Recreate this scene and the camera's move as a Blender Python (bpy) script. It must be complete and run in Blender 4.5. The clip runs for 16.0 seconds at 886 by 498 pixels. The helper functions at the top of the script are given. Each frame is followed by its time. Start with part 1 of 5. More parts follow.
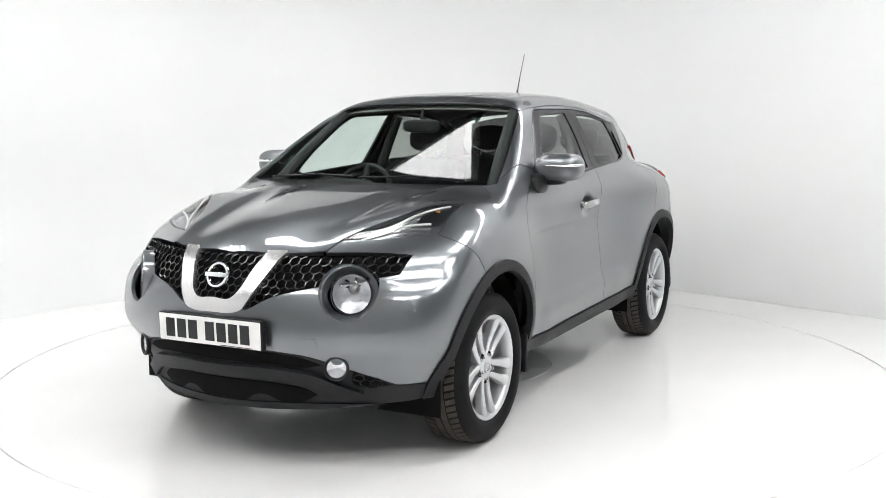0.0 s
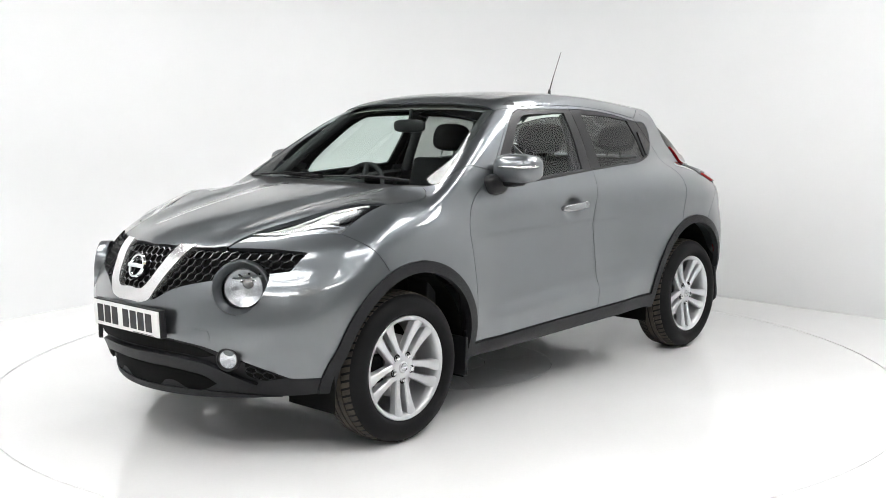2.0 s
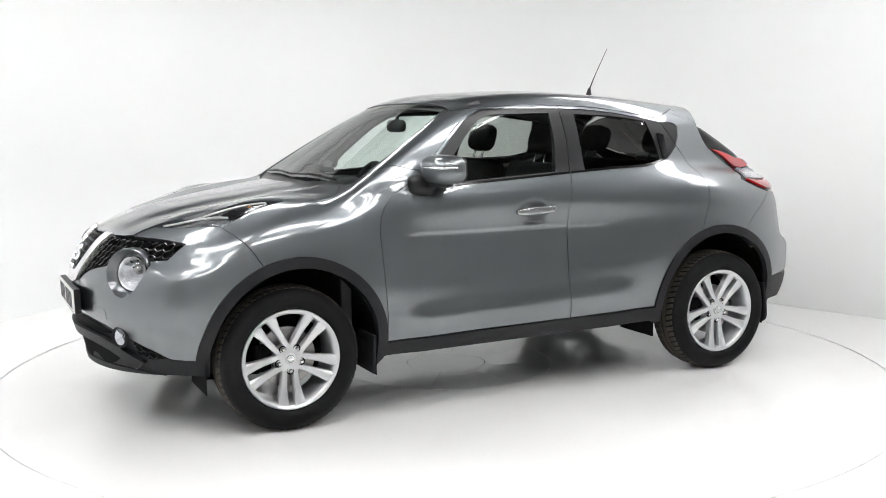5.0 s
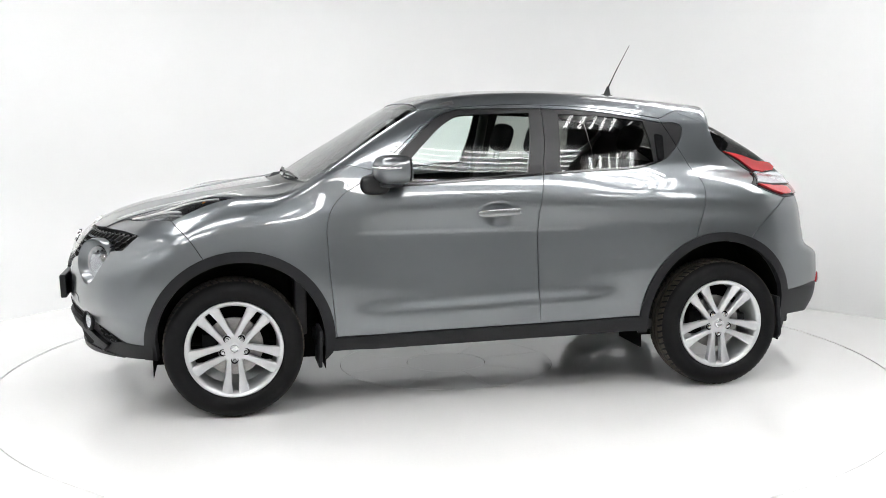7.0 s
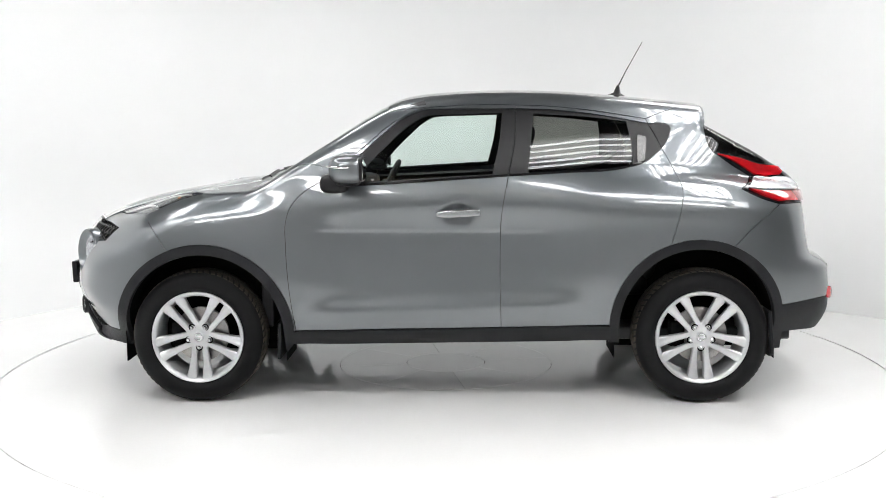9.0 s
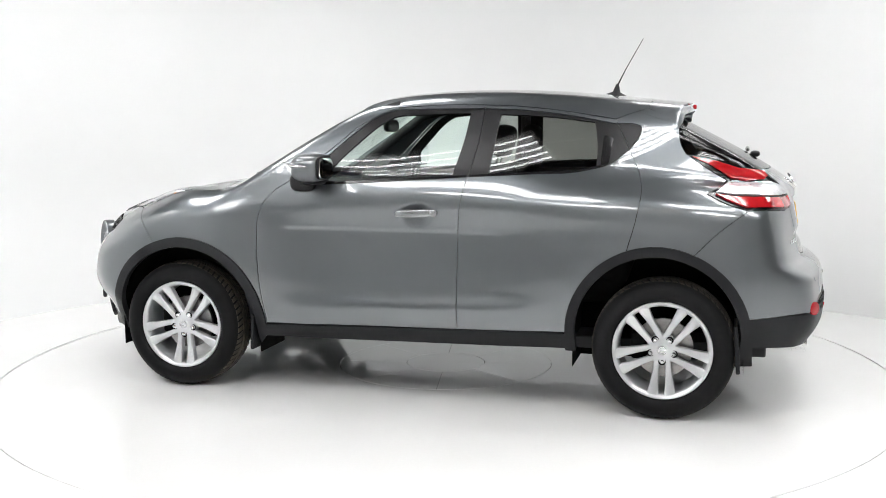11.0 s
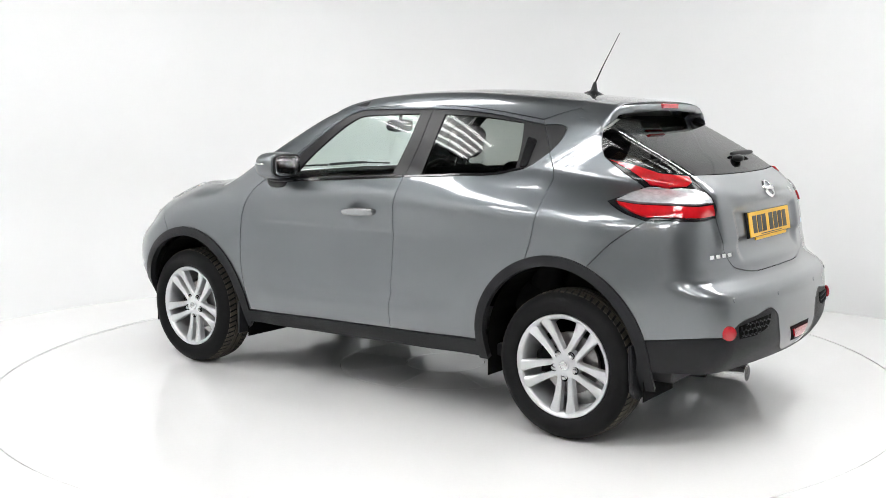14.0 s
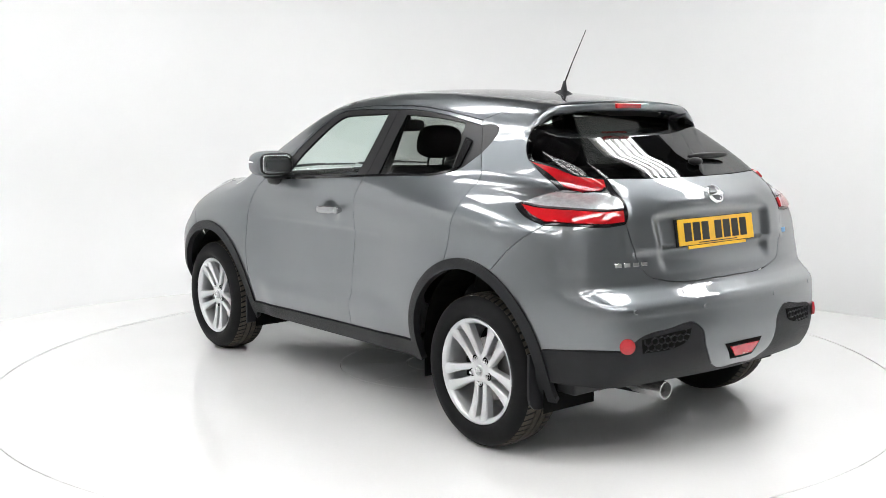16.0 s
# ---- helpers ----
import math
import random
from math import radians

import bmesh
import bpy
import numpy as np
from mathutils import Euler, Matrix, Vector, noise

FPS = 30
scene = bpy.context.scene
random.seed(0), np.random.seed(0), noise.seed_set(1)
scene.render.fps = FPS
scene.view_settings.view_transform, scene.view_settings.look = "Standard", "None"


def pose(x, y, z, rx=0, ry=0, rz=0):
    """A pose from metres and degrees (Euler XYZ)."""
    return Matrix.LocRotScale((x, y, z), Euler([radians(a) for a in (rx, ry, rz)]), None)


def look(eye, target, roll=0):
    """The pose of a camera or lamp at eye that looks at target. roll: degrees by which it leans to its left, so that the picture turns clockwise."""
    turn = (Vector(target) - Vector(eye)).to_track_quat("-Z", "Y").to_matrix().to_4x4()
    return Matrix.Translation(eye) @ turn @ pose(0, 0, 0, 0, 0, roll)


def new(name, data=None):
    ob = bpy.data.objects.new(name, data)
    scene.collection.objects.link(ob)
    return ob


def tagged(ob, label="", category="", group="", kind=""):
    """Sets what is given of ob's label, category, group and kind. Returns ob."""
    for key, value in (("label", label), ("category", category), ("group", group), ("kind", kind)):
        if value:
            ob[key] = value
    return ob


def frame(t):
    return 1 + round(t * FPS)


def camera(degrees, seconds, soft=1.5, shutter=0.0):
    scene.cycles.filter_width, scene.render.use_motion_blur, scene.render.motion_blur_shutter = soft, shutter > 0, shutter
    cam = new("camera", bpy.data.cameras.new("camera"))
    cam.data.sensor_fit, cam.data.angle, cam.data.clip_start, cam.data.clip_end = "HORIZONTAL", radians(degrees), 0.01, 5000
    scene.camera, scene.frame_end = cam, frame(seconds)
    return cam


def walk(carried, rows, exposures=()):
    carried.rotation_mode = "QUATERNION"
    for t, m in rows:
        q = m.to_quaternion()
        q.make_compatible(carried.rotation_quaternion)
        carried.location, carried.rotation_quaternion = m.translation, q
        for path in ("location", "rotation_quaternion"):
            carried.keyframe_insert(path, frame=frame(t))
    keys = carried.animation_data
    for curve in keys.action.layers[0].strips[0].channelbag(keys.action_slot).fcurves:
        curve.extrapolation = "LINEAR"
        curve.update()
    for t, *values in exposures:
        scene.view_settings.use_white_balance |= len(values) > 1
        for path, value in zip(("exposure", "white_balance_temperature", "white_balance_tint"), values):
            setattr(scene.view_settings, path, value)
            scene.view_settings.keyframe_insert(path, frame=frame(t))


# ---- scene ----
cam = camera(46.98, 16.0, soft=0.8)
EYE = Vector((0.0, -5.8828, 1.4273))
VIEW = look(EYE, EYE + Vector((-0.0021, 0.99184, -0.12744)), -0.33)
walk(cam, [(0.0, VIEW), (16.0, VIEW)])

CENTRE = (1.2285, 0.0227)      # the turntable's axis, in the car's own plan


def turn(t):
    """Heading of the turntable, in degrees."""
    s = t - 9.0
    return -1.545 - 7.1017 * s - 0.002725 * s ** 2 - 0.0000965 * s ** 3


# ---- world and exposure ----
world = bpy.data.worlds.new("world")
scene.world = world
world.use_nodes = True
world.node_tree.nodes["Background"].inputs[0].default_value = (1.0, 1.0, 1.0, 1)
world.node_tree.nodes["Background"].inputs[1].default_value = 0.05
scene.view_settings.exposure = 0.0


# ---- materials ----
def material(name, color, rough=0.5, metal=0.0, vary=0.08, scale=6.0, bump=0.0, fine=180.0, coat=0.0,
             rough_vary=0.08, emit=0.0, alpha=1.0, transmission=0.0, ior=1.5, spec=0.5, tint=None):
    """A principled material with colour, gloss and relief varied at a coarse and a fine scale."""
    m = bpy.data.materials.new(name)
    m.use_nodes = True
    nt = m.node_tree
    b = nt.nodes["Principled BSDF"]
    b.inputs["Metallic"].default_value = metal
    b.inputs["IOR"].default_value = ior
    b.inputs["Specular IOR Level"].default_value = spec
    b.inputs["Coat Weight"].default_value = coat
    b.inputs["Coat Roughness"].default_value = 0.015
    b.inputs["Transmission Weight"].default_value = transmission
    tc = nt.nodes.new("ShaderNodeTexCoord")
    big = nt.nodes.new("ShaderNodeTexNoise")
    big.inputs["Scale"].default_value = scale
    big.inputs["Detail"].default_value = 4
    small = nt.nodes.new("ShaderNodeTexNoise")
    small.inputs["Scale"].default_value = fine
    small.inputs["Detail"].default_value = 2
    for n in (big, small):
        nt.links.new(tc.outputs["Object"], n.inputs["Vector"])
    mix = nt.nodes.new("ShaderNodeMath")
    mix.operation = "MULTIPLY_ADD"
    nt.links.new(small.outputs["Fac"], mix.inputs[0])
    mix.inputs[1].default_value = 0.4
    nt.links.new(big.outputs["Fac"], mix.inputs[2])
    ramp = nt.nodes.new("ShaderNodeValToRGB")
    lo, hi = [c * (1 - vary) for c in color], [min(1, c * (1 + vary)) for c in color]
    ramp.color_ramp.elements[0].position, ramp.color_ramp.elements[1].position = 0.45, 0.95
    ramp.color_ramp.elements[0].color, ramp.color_ramp.elements[1].color = (*lo, 1), (*(tint or hi), 1)
    nt.links.new(mix.outputs[0], ramp.inputs[0])
    nt.links.new(ramp.outputs[0], b.inputs["Base Color"])
    mr = nt.nodes.new("ShaderNodeMapRange")
    mr.inputs["From Min"].default_value, mr.inputs["From Max"].default_value = 0.4, 1.0
    mr.inputs["To Min"].default_value = max(0, rough * (1 - rough_vary))
    mr.inputs["To Max"].default_value = min(1, rough * (1 + rough_vary))
    nt.links.new(mix.outputs[0], mr.inputs["Value"])
    nt.links.new(mr.outputs[0], b.inputs["Roughness"])
    if bump:
        bp = nt.nodes.new("ShaderNodeBump")
        bp.inputs["Strength"].default_value = bump
        bp.inputs["Distance"].default_value = 0.002
        nt.links.new(small.outputs["Fac"], bp.inputs["Height"])
        nt.links.new(bp.outputs[0], b.inputs["Normal"])
    if emit:
        b.inputs["Emission Color"].default_value = (1, 1, 1, 1)
        b.inputs["Emission Strength"].default_value = emit
    return m


def glass(name, color, rough=0.0, gloss=0.04):
    """A thin pane: clear tinted body under a mirror gloss."""
    m = bpy.data.materials.new(name)
    m.use_nodes = True
    nt = m.node_tree
    nt.nodes.remove(nt.nodes["Principled BSDF"])
    out = nt.nodes["Material Output"]
    tr, gl = nt.nodes.new("ShaderNodeBsdfTransparent"), nt.nodes.new("ShaderNodeBsdfGlossy")
    tr.inputs[0].default_value = (*color, 1)
    gl.inputs["Roughness"].default_value = rough
    lw = nt.nodes.new("ShaderNodeLayerWeight")
    lw.inputs["Blend"].default_value = 0.5
    pw, fr = nt.nodes.new("ShaderNodeMath"), nt.nodes.new("ShaderNodeMath")
    pw.operation, fr.operation = "POWER", "MULTIPLY_ADD"
    pw.inputs[1].default_value, fr.inputs[1].default_value, fr.inputs[2].default_value = 4.5, 0.9, gloss
    nt.links.new(lw.outputs["Facing"], pw.inputs[0])
    nt.links.new(pw.outputs[0], fr.inputs[0])
    mx = nt.nodes.new("ShaderNodeMixShader")
    nt.links.new(fr.outputs[0], mx.inputs[0])
    nt.links.new(tr.outputs[0], mx.inputs[1])
    nt.links.new(gl.outputs[0], mx.inputs[2])
    nt.links.new(mx.outputs[0], out.inputs[0])
    return m


PAINT = material("grey_metallic_paint", (0.145, 0.158, 0.167), 0.34, 0.9, 0.04, 3.0, 0.0, 900.0, coat=1.0)
PAINT.node_tree.nodes["Principled BSDF"].inputs["Coat IOR"].default_value = 1.75
PAINT.node_tree.nodes["Principled BSDF"].inputs["Coat Roughness"].default_value = 0.0
CLADDING = material("black_grained_plastic", (0.011, 0.0115, 0.013), 0.48, 0, 0.2, 12, 0.25, 700, spec=0.25)
GLOSSBLACK = material("gloss_black", (0.008, 0.008, 0.009), 0.12, 0, 0.1)
SATIN = material("satin_black_trim", (0.010, 0.010, 0.011), 0.32, 0, 0.15, 10, 0.1, 500, spec=0.3)
DARK = material("dark_void", (0.005, 0.005, 0.005), 0.8, 0, 0.2, spec=0.08)
SATINCHROME = material("satin_chrome", (0.80, 0.80, 0.80), 0.24, 0.85, 0.03, 6, 0, 300)
HANDLE = material("silver_grey_handle", (0.30, 0.31, 0.32), 0.25, 0.8, 0.05, 6, 0, 500, coat=0.8)
CHROME = material("chrome", (0.78, 0.79, 0.8), 0.06, 1.0, 0.03)
ALLOY = material("silver_painted_alloy", (0.60, 0.61, 0.62), 0.33, 0.60, 0.03, 5, 0, 600, coat=0.6)
STEEL = material("brake_steel", (0.35, 0.34, 0.33), 0.35, 1.0, 0.25, 20, 0.1, 200)
RUBBER = material("tyre_rubber", (0.007, 0.007, 0.0075), 0.6, 0, 0.3, 9, 0.2, 300, spec=0.14)
TREAD = material("dusty_tread_rubber", (0.03, 0.027, 0.023), 0.8, 0, 0.35, 25, 0.3, 200, tint=(0.075, 0.062, 0.045))
GLASS = glass("clear_green_tinted_glass", (0.87, 0.94, 0.91))
REARGLASS = glass("darkest_privacy_glass", (0.15, 0.15, 0.15))
PRIVACY = glass("dark_privacy_glass", (0.42, 0.43, 0.41))
LENS = glass("clear_lamp_lens", (0.93, 0.94, 0.95))
REDLENS = material("red_lamp_lens", (0.42, 0.006, 0.010), 0.08, 0, 0.15, 20, 0, 300, coat=1.0)
REDREFLEX = material("red_reflector", (0.42, 0.008, 0.015), 0.15, 0, 0.2, 30, 0.5, 300, coat=1.0)
REFLECTOR = material("lamp_reflector", (0.85, 0.86, 0.88), 0.14, 0.85, 0.1, 30, 1.0, 45)
LAMPSILVER = material("pale_silver_reflector", (0.56, 0.57, 0.59), 0.25, 0.6, 0.15, 30, 0.9, 60)
AMBER = material("amber_bulb", (0.6, 0.22, 0.03), 0.15, 0, 0.1, coat=0.5)
WHITEPLATE = material("white_plate", (0.8, 0.8, 0.78), 0.35, 0, 0.03)
YELLOWPLATE = material("yellow_plate", (0.75, 0.43, 0.02), 0.35, 0, 0.03)
BLACKINK = material("black_ink", (0.01, 0.01, 0.012), 0.4, 0, 0.05)
FABRIC = material("dark_seat_fabric", (0.013, 0.013, 0.014), 0.9, 0, 0.3, 14, 0.4, 400, spec=0.15)
TRIM = material("dark_cabin_plastic", (0.022, 0.022, 0.024), 0.6, 0, 0.2, 10, 0.2, 400)
HEADLINER = material("grey_headliner", (0.28, 0.28, 0.27), 0.95, 0, 0.1, 10, 0.2, 400)
FLOOR = material("white_floor_paint", (0.84, 0.84, 0.835), 0.12, 0, 0.025, 1.3, 0.03, 60, rough_vary=0.25)
WALL = material("white_studio_wall", (0.745, 0.75, 0.75), 0.6, 0, 0.015, 1.0, 0.05, 80)
CRACK = material("dark_joint", (0.10, 0.10, 0.10), 0.9, 0, 0.2)
TUBE = material("fluorescent_tube", (0.9, 0.9, 0.9), 0.4, emit=17.2)
DIFFUSER = material("glowing_diffuser", (0.85, 0.85, 0.85), 0.6, emit=12.0)
FIXTURE = material("white_lamp_housing", (0.75, 0.75, 0.75), 0.5)
SHED = material("grey_shed_cladding", (0.34, 0.34, 0.34), 0.7, 0, 0.15, 0.8, 0.1, 20)
ROOFING = material("dark_roof_sheet", (0.12, 0.12, 0.125), 0.6, 0, 0.2, 0.8, 0.1, 20)
TIMBER = material("brown_timber_board", (0.48, 0.36, 0.25), 0.6, 0, 0.2, 3, 0.1, 60)
BLUE = material("pale_blue_badge", (0.12, 0.35, 0.6), 0.3)


# ---- mesh helpers ----
def part(name, bm, mat, parent, label=""):
    """Links a bmesh as one mesh object under a thing or a part."""
    me = bpy.data.meshes.new(name)
    bm.to_mesh(me)
    bm.free()
    return attach(name, me, mat, parent, label)


def attach(name, me, mat, parent, label=""):
    me.materials.clear()
    me.materials.append(mat)
    ob = new(name, me)
    if parent is not None:
        ob.parent = parent
        if parent.name in PLAN_ROOTS:
            ob.location = (-CENTRE[0], -CENTRE[1], 0)
    return tagged(ob, label)


PLAN_ROOTS = set()


def mesh_from(name, verts, faces, smooth=True, normals=None):
    me = bpy.data.meshes.new(name)
    me.from_pydata([tuple(v) for v in verts], [], faces)
    if smooth:
        me.polygons.foreach_set("use_smooth", [True] * len(me.polygons))
    me.update()
    if normals is not None:
        me.normals_split_custom_set_from_vertices([tuple(n) for n in normals])
    return me


def box(bm, x0, y0, z0, x1, y1, z1, bevel=0.0, m=None):
    r = bmesh.ops.create_cube(bm, size=1.0)
    vs = r["verts"]
    bmesh.ops.scale(bm, vec=(x1 - x0, y1 - y0, z1 - z0), verts=vs)
    bmesh.ops.translate(bm, vec=((x0 + x1) / 2, (y0 + y1) / 2, (z0 + z1) / 2), verts=vs)
    if bevel:
        es = list({e for v in vs for e in v.link_edges})
        r2 = bmesh.ops.bevel(bm, geom=es, offset=bevel, segments=3, affect="EDGES", profile=0.5)
        vs = list({v for f in r2["faces"] for v in f.verts} | {v for v in vs if v.is_valid})
    if m is not None:
        bmesh.ops.transform(bm, matrix=m, verts=vs)
    return vs


def smooth(bm, angle=35):
    for f in bm.faces:
        f.smooth = True
    for e in bm.edges:
        if len(e.link_faces) == 2 and e.calc_face_angle(0) > radians(angle):
            e.smooth = False
    return bm


def lathe(bm, profile, segments=48, axis="y", centre=(0, 0, 0), closed=False):
    """Turns a profile of (radius, along) about an axis."""
    rings = []
    for r, a in profile:
        ring = []
        for i in range(segments):
            w = 2 * math.pi * i / segments
            u, v = r * math.cos(w), r * math.sin(w)
            p = {"y": (u, a, v), "x": (a, u, v), "z": (u, v, a)}[axis]
            ring.append(bm.verts.new(Vector(p) + Vector(centre)))
        rings.append(ring)
    pairs = list(zip(rings, rings[1:])) + ([(rings[-1], rings[0])] if closed else [])
    for a, b in pairs:
        for i in range(segments):
            j = (i + 1) % segments
            bm.faces.new((a[i], a[j], b[j], b[i]))
    bmesh.ops.recalc_face_normals(bm, faces=bm.faces)
    return bm


def tube(bm, pts, radius, segments=10):
    """A round bar along a line of points."""
    pts = [Vector(p) for p in pts]
    rings = []
    for i, p in enumerate(pts):
        d = (pts[min(i + 1, len(pts) - 1)] - pts[max(i - 1, 0)]).normalized()
        a = d.orthogonal().normalized()
        if rings:
            a = (last - last.dot(d) * d).normalized()
        last = a
        b = d.cross(a)
        r = radius[i] if isinstance(radius, (list, tuple)) else radius
        rings.append([bm.verts.new(p + r * (math.cos(w) * a + math.sin(w) * b))
                      for w in [2 * math.pi * k / segments for k in range(segments)]])
    fs = []
    for a, b in zip(rings, rings[1:]):
        for i in range(segments):
            j = (i + 1) % segments
            fs.append(bm.faces.new((a[i], a[j], b[j], b[i])))
    fs.append(bm.faces.new(rings[0][::-1]))
    fs.append(bm.faces.new(rings[-1]))
    return bm


# ---- the car's outer form: one smooth solid, from which every panel is cut ----
def curve(*knots):
    """A smooth function through a few (place, value) knots."""
    xs, ys = np.array([k[0] for k in knots], float), np.array([k[1] for k in knots], float)
    h = np.diff(xs)
    d = np.diff(ys) / h
    m = np.zeros(len(xs))
    m[0], m[-1] = d[0], d[-1]
    for i in range(1, len(xs) - 1):
        m[i] = (d[i - 1] * h[i] + d[i] * h[i - 1]) / (h[i] + h[i - 1])

    def f(x):
        x = np.asarray(x, float)
        c = np.clip(x, xs[0], xs[-1])
        i = np.clip(np.searchsorted(xs, c) - 1, 0, len(xs) - 2)
        s = (c - xs[i]) / h[i]
        v = (ys[i] * (2 * s ** 3 - 3 * s ** 2 + 1) + m[i] * h[i] * (s ** 3 - 2 * s ** 2 + s)
             + ys[i + 1] * (3 * s ** 2 - 2 * s ** 3) + m[i + 1] * h[i] * (s ** 3 - s ** 2))
        return v + np.where(x < xs[0], (x - xs[0]) * m[0], 0) + np.where(x > xs[-1], (x - xs[-1]) * m[-1], 0)
    return f


def smax(a, b, k):
    h = np.maximum(k - np.abs(a - b), 0) / k
    return np.maximum(a, b) + h * h * k * 0.25


def smin(a, b, k):
    return -smax(-a, -b, k)


def bump(x, z, cx, cz, rx, rz):
    r2 = ((x - cx) / rx) ** 2 + ((z - cz) / rz) ** 2
    return np.exp(-r2)


nose = curve((0.15, -0.74), (0.30, -0.775), (0.40, -0.80), (0.50, -0.828), (0.62, -0.83), (0.70, -0.822), (0.80, -0.785),
             (0.86, -0.752), (0.90, -0.71), (0.95, -0.62), (1.0, -0.5))
tail = curve((0.25, 3.14), (0.33, 3.22), (0.43, 3.285), (0.525, 3.292), (0.62, 3.285), (0.69, 3.265), (0.735, 3.195), (0.80, 3.172),
             (0.95, 3.147), (1.05, 3.122), (1.12, 3.085), (1.2, 2.98))
FLANK_FIT = np.polyfit((0.25, 0.36, 0.46, 0.56, 0.68, 0.80, 0.90, 1.00, 1.10, 1.18, 1.30),
                       (0.770, 0.802, 0.824, 0.835, 0.836, 0.828, 0.816, 0.800, 0.780, 0.760, 0.720), 4)


def flank(z):
    return np.polyval(FLANK_FIT, np.clip(z, 0.15, 1.45))


def step(a, b, v):
    t = np.clip((v - a) / (b - a), 0, 1)
    return t * t * t * (t * (6 * t - 15) + 10)


bonnet = curve((-0.80, 0.80), (-0.70, 0.905), (-0.60, 0.955), (-0.50, 0.982), (-0.35, 1.015), (-0.20, 1.043), (0.0, 1.075), (0.20, 1.105),
               (0.40, 1.125), (0.8, 1.155), (1.2, 1.172), (1.8, 1.185), (2.2, 1.192), (2.6, 1.172), (2.9, 1.14), (3.2, 1.10))
crown = curve((-0.80, 0.26), (-0.50, 0.22), (-0.25, 0.14), (0.0, 0.09), (0.3, 0.09), (0.6, 0.05), (2.2, 0.05), (2.8, 0.10), (3.2, 0.15))
roofline = curve((0.70, 1.43), (0.85, 1.495), (0.97, 1.533), (1.10, 1.557), (1.28, 1.573), (1.58, 1.581), (1.88, 1.572), (2.19, 1.547),
                 (2.43, 1.522), (2.60, 1.503), (2.8, 1.475))
cabin = curve((0.3, 0.775), (0.8, 0.772), (1.5, 0.765), (2.0, 0.757), (2.3, 0.735), (2.6, 0.67), (2.9, 0.57))
lean = curve((0.4, 0.36), (1.0, 0.43), (2.0, 0.43), (2.4, 0.42), (2.7, 0.30))


sweep = curve((0.25, 0.62), (0.35, 0.60), (0.43, 0.54), (0.52, 0.44), (0.66, 0.43), (0.74, 0.47), (0.82, 0.56), (0.90, 0.58))


def glasshouse(x, y, z):
    """The leaning side of the cabin alone."""
    up = smax(z - 1.12, -0.03 + 0 * z, 0.06)
    return (np.abs(y) - (cabin(x) - lean(x) * up - 0.25 * np.clip(z - 1.12, 0, 1) ** 2)) * 0.92


def solid(x, y, z):
    """Below zero inside the car's outer form."""
    s = np.abs(y)
    w = flank(z)
    # wheel haunches with firm edges, a drawn-in waist, and the sharp ledge above the sill
    front_r = np.sqrt(((x - 0.02) / 0.56) ** 2 + ((z - 0.66) / 0.46) ** 2)
    rear_r = np.sqrt(((x - 2.53) / 0.70) ** 2 + ((z - 0.70) / 0.52) ** 2)
    w = w + 0.062 * np.exp(-front_r ** 3.2) + 0.064 * np.exp(-rear_r ** 3.2)
    w = w - 0.030 * np.exp(-((x - 1.20) / 0.80) ** 4) * np.exp(-((z - 0.80) / 0.26) ** 2)
    ledge = z - 0.462 - 0.035 * (x - 1.2)
    w = w + 0.024 * step(0.13, 0.0, ledge) ** 1.6 * step(0.50, 0.75, x) * step(2.05, 1.70, x) * step(0.24, 0.34, z)
    w = w - 0.10 * np.clip((-0.12 - x) / 0.6, 0, 2) ** 2 - 0.17 * np.clip((x - 2.62) / 0.6, 0, 2) ** 2
    w = w - 0.026 * np.exp(-(((x - 1.317) / 0.066) ** 2 + ((z - 0.952) / 0.050) ** 2) ** 2)
    w = w + 0.034 * step(0.82, 1.06, z) * step(0.40, 0.85, x)
    side = s - w
    top = z - (bonnet(x) - crown(x) * s * s + 0.055 * np.exp(-((x + 0.20) / 0.23) ** 2 - ((s - 0.655) / 0.12) ** 2))
    front = nose(z) + sweep(z) * s * s + 0.06 * s ** 4 - x
    back = x - (tail(z) - 0.16 * s * s - 0.08 * s ** 4)
    lower = smax(side, top, 0.12 + 0.07 * step(0.35, 0.85, x))
    lower = smax(lower, front, 0.09)
    lower = smax(lower, back, 0.07)
    lower = smax(lower, 0.20 - z, 0.05)
    g_side = glasshouse(x, y, z)
    g_roof = z - (roofline(x) - 0.09 * s * s - 0.18 * s ** 4)
    g_front = (0.272 + (z - 1.10) * 1.62 + 0.10 * s * s + 0.05 * s ** 4 - x) * 0.53
    g_back = (x - (2.65 + (1.37 - z) * 1.88 - 0.14 * s * s)) * 0.47
    house = smax(g_side, g_roof, 0.09)
    under = roofline(x) - 0.09 * s * s - 0.18 * s ** 4 - 0.05 - 1.3 * np.clip(s - 0.44, 0, 1) ** 1.5
    wing = smax(house, smax(x - (2.625 - 0.14 * s * s), under - z, 0.02), 0.03)
    house = smax(house, g_front, 0.035)
    house = smax(house, g_back, 0.05)
    house = smax(house, back, 0.04)
    house = np.maximum(house, 0.9 - z)
    house = np.minimum(house, np.maximum(wing, 2.2 - x))
    return smin(lower, house, 0.045)


VIEWS = {"side": (0, -1, 0), "top": (0, 0, 1), "front": (-1, 0, 0), "rear": (1, 0, 0), "fender": (-0.25, -0.72, 0.65),
         "corner": (-0.8, -0.6, 0.1), "tail": (0.75, -0.66, 0.1), "slope": (-0.6, 0, 0.8), "hatch": (0.6, 0, 0.8), "nosetop": (-0.75, 0, 0.66)}


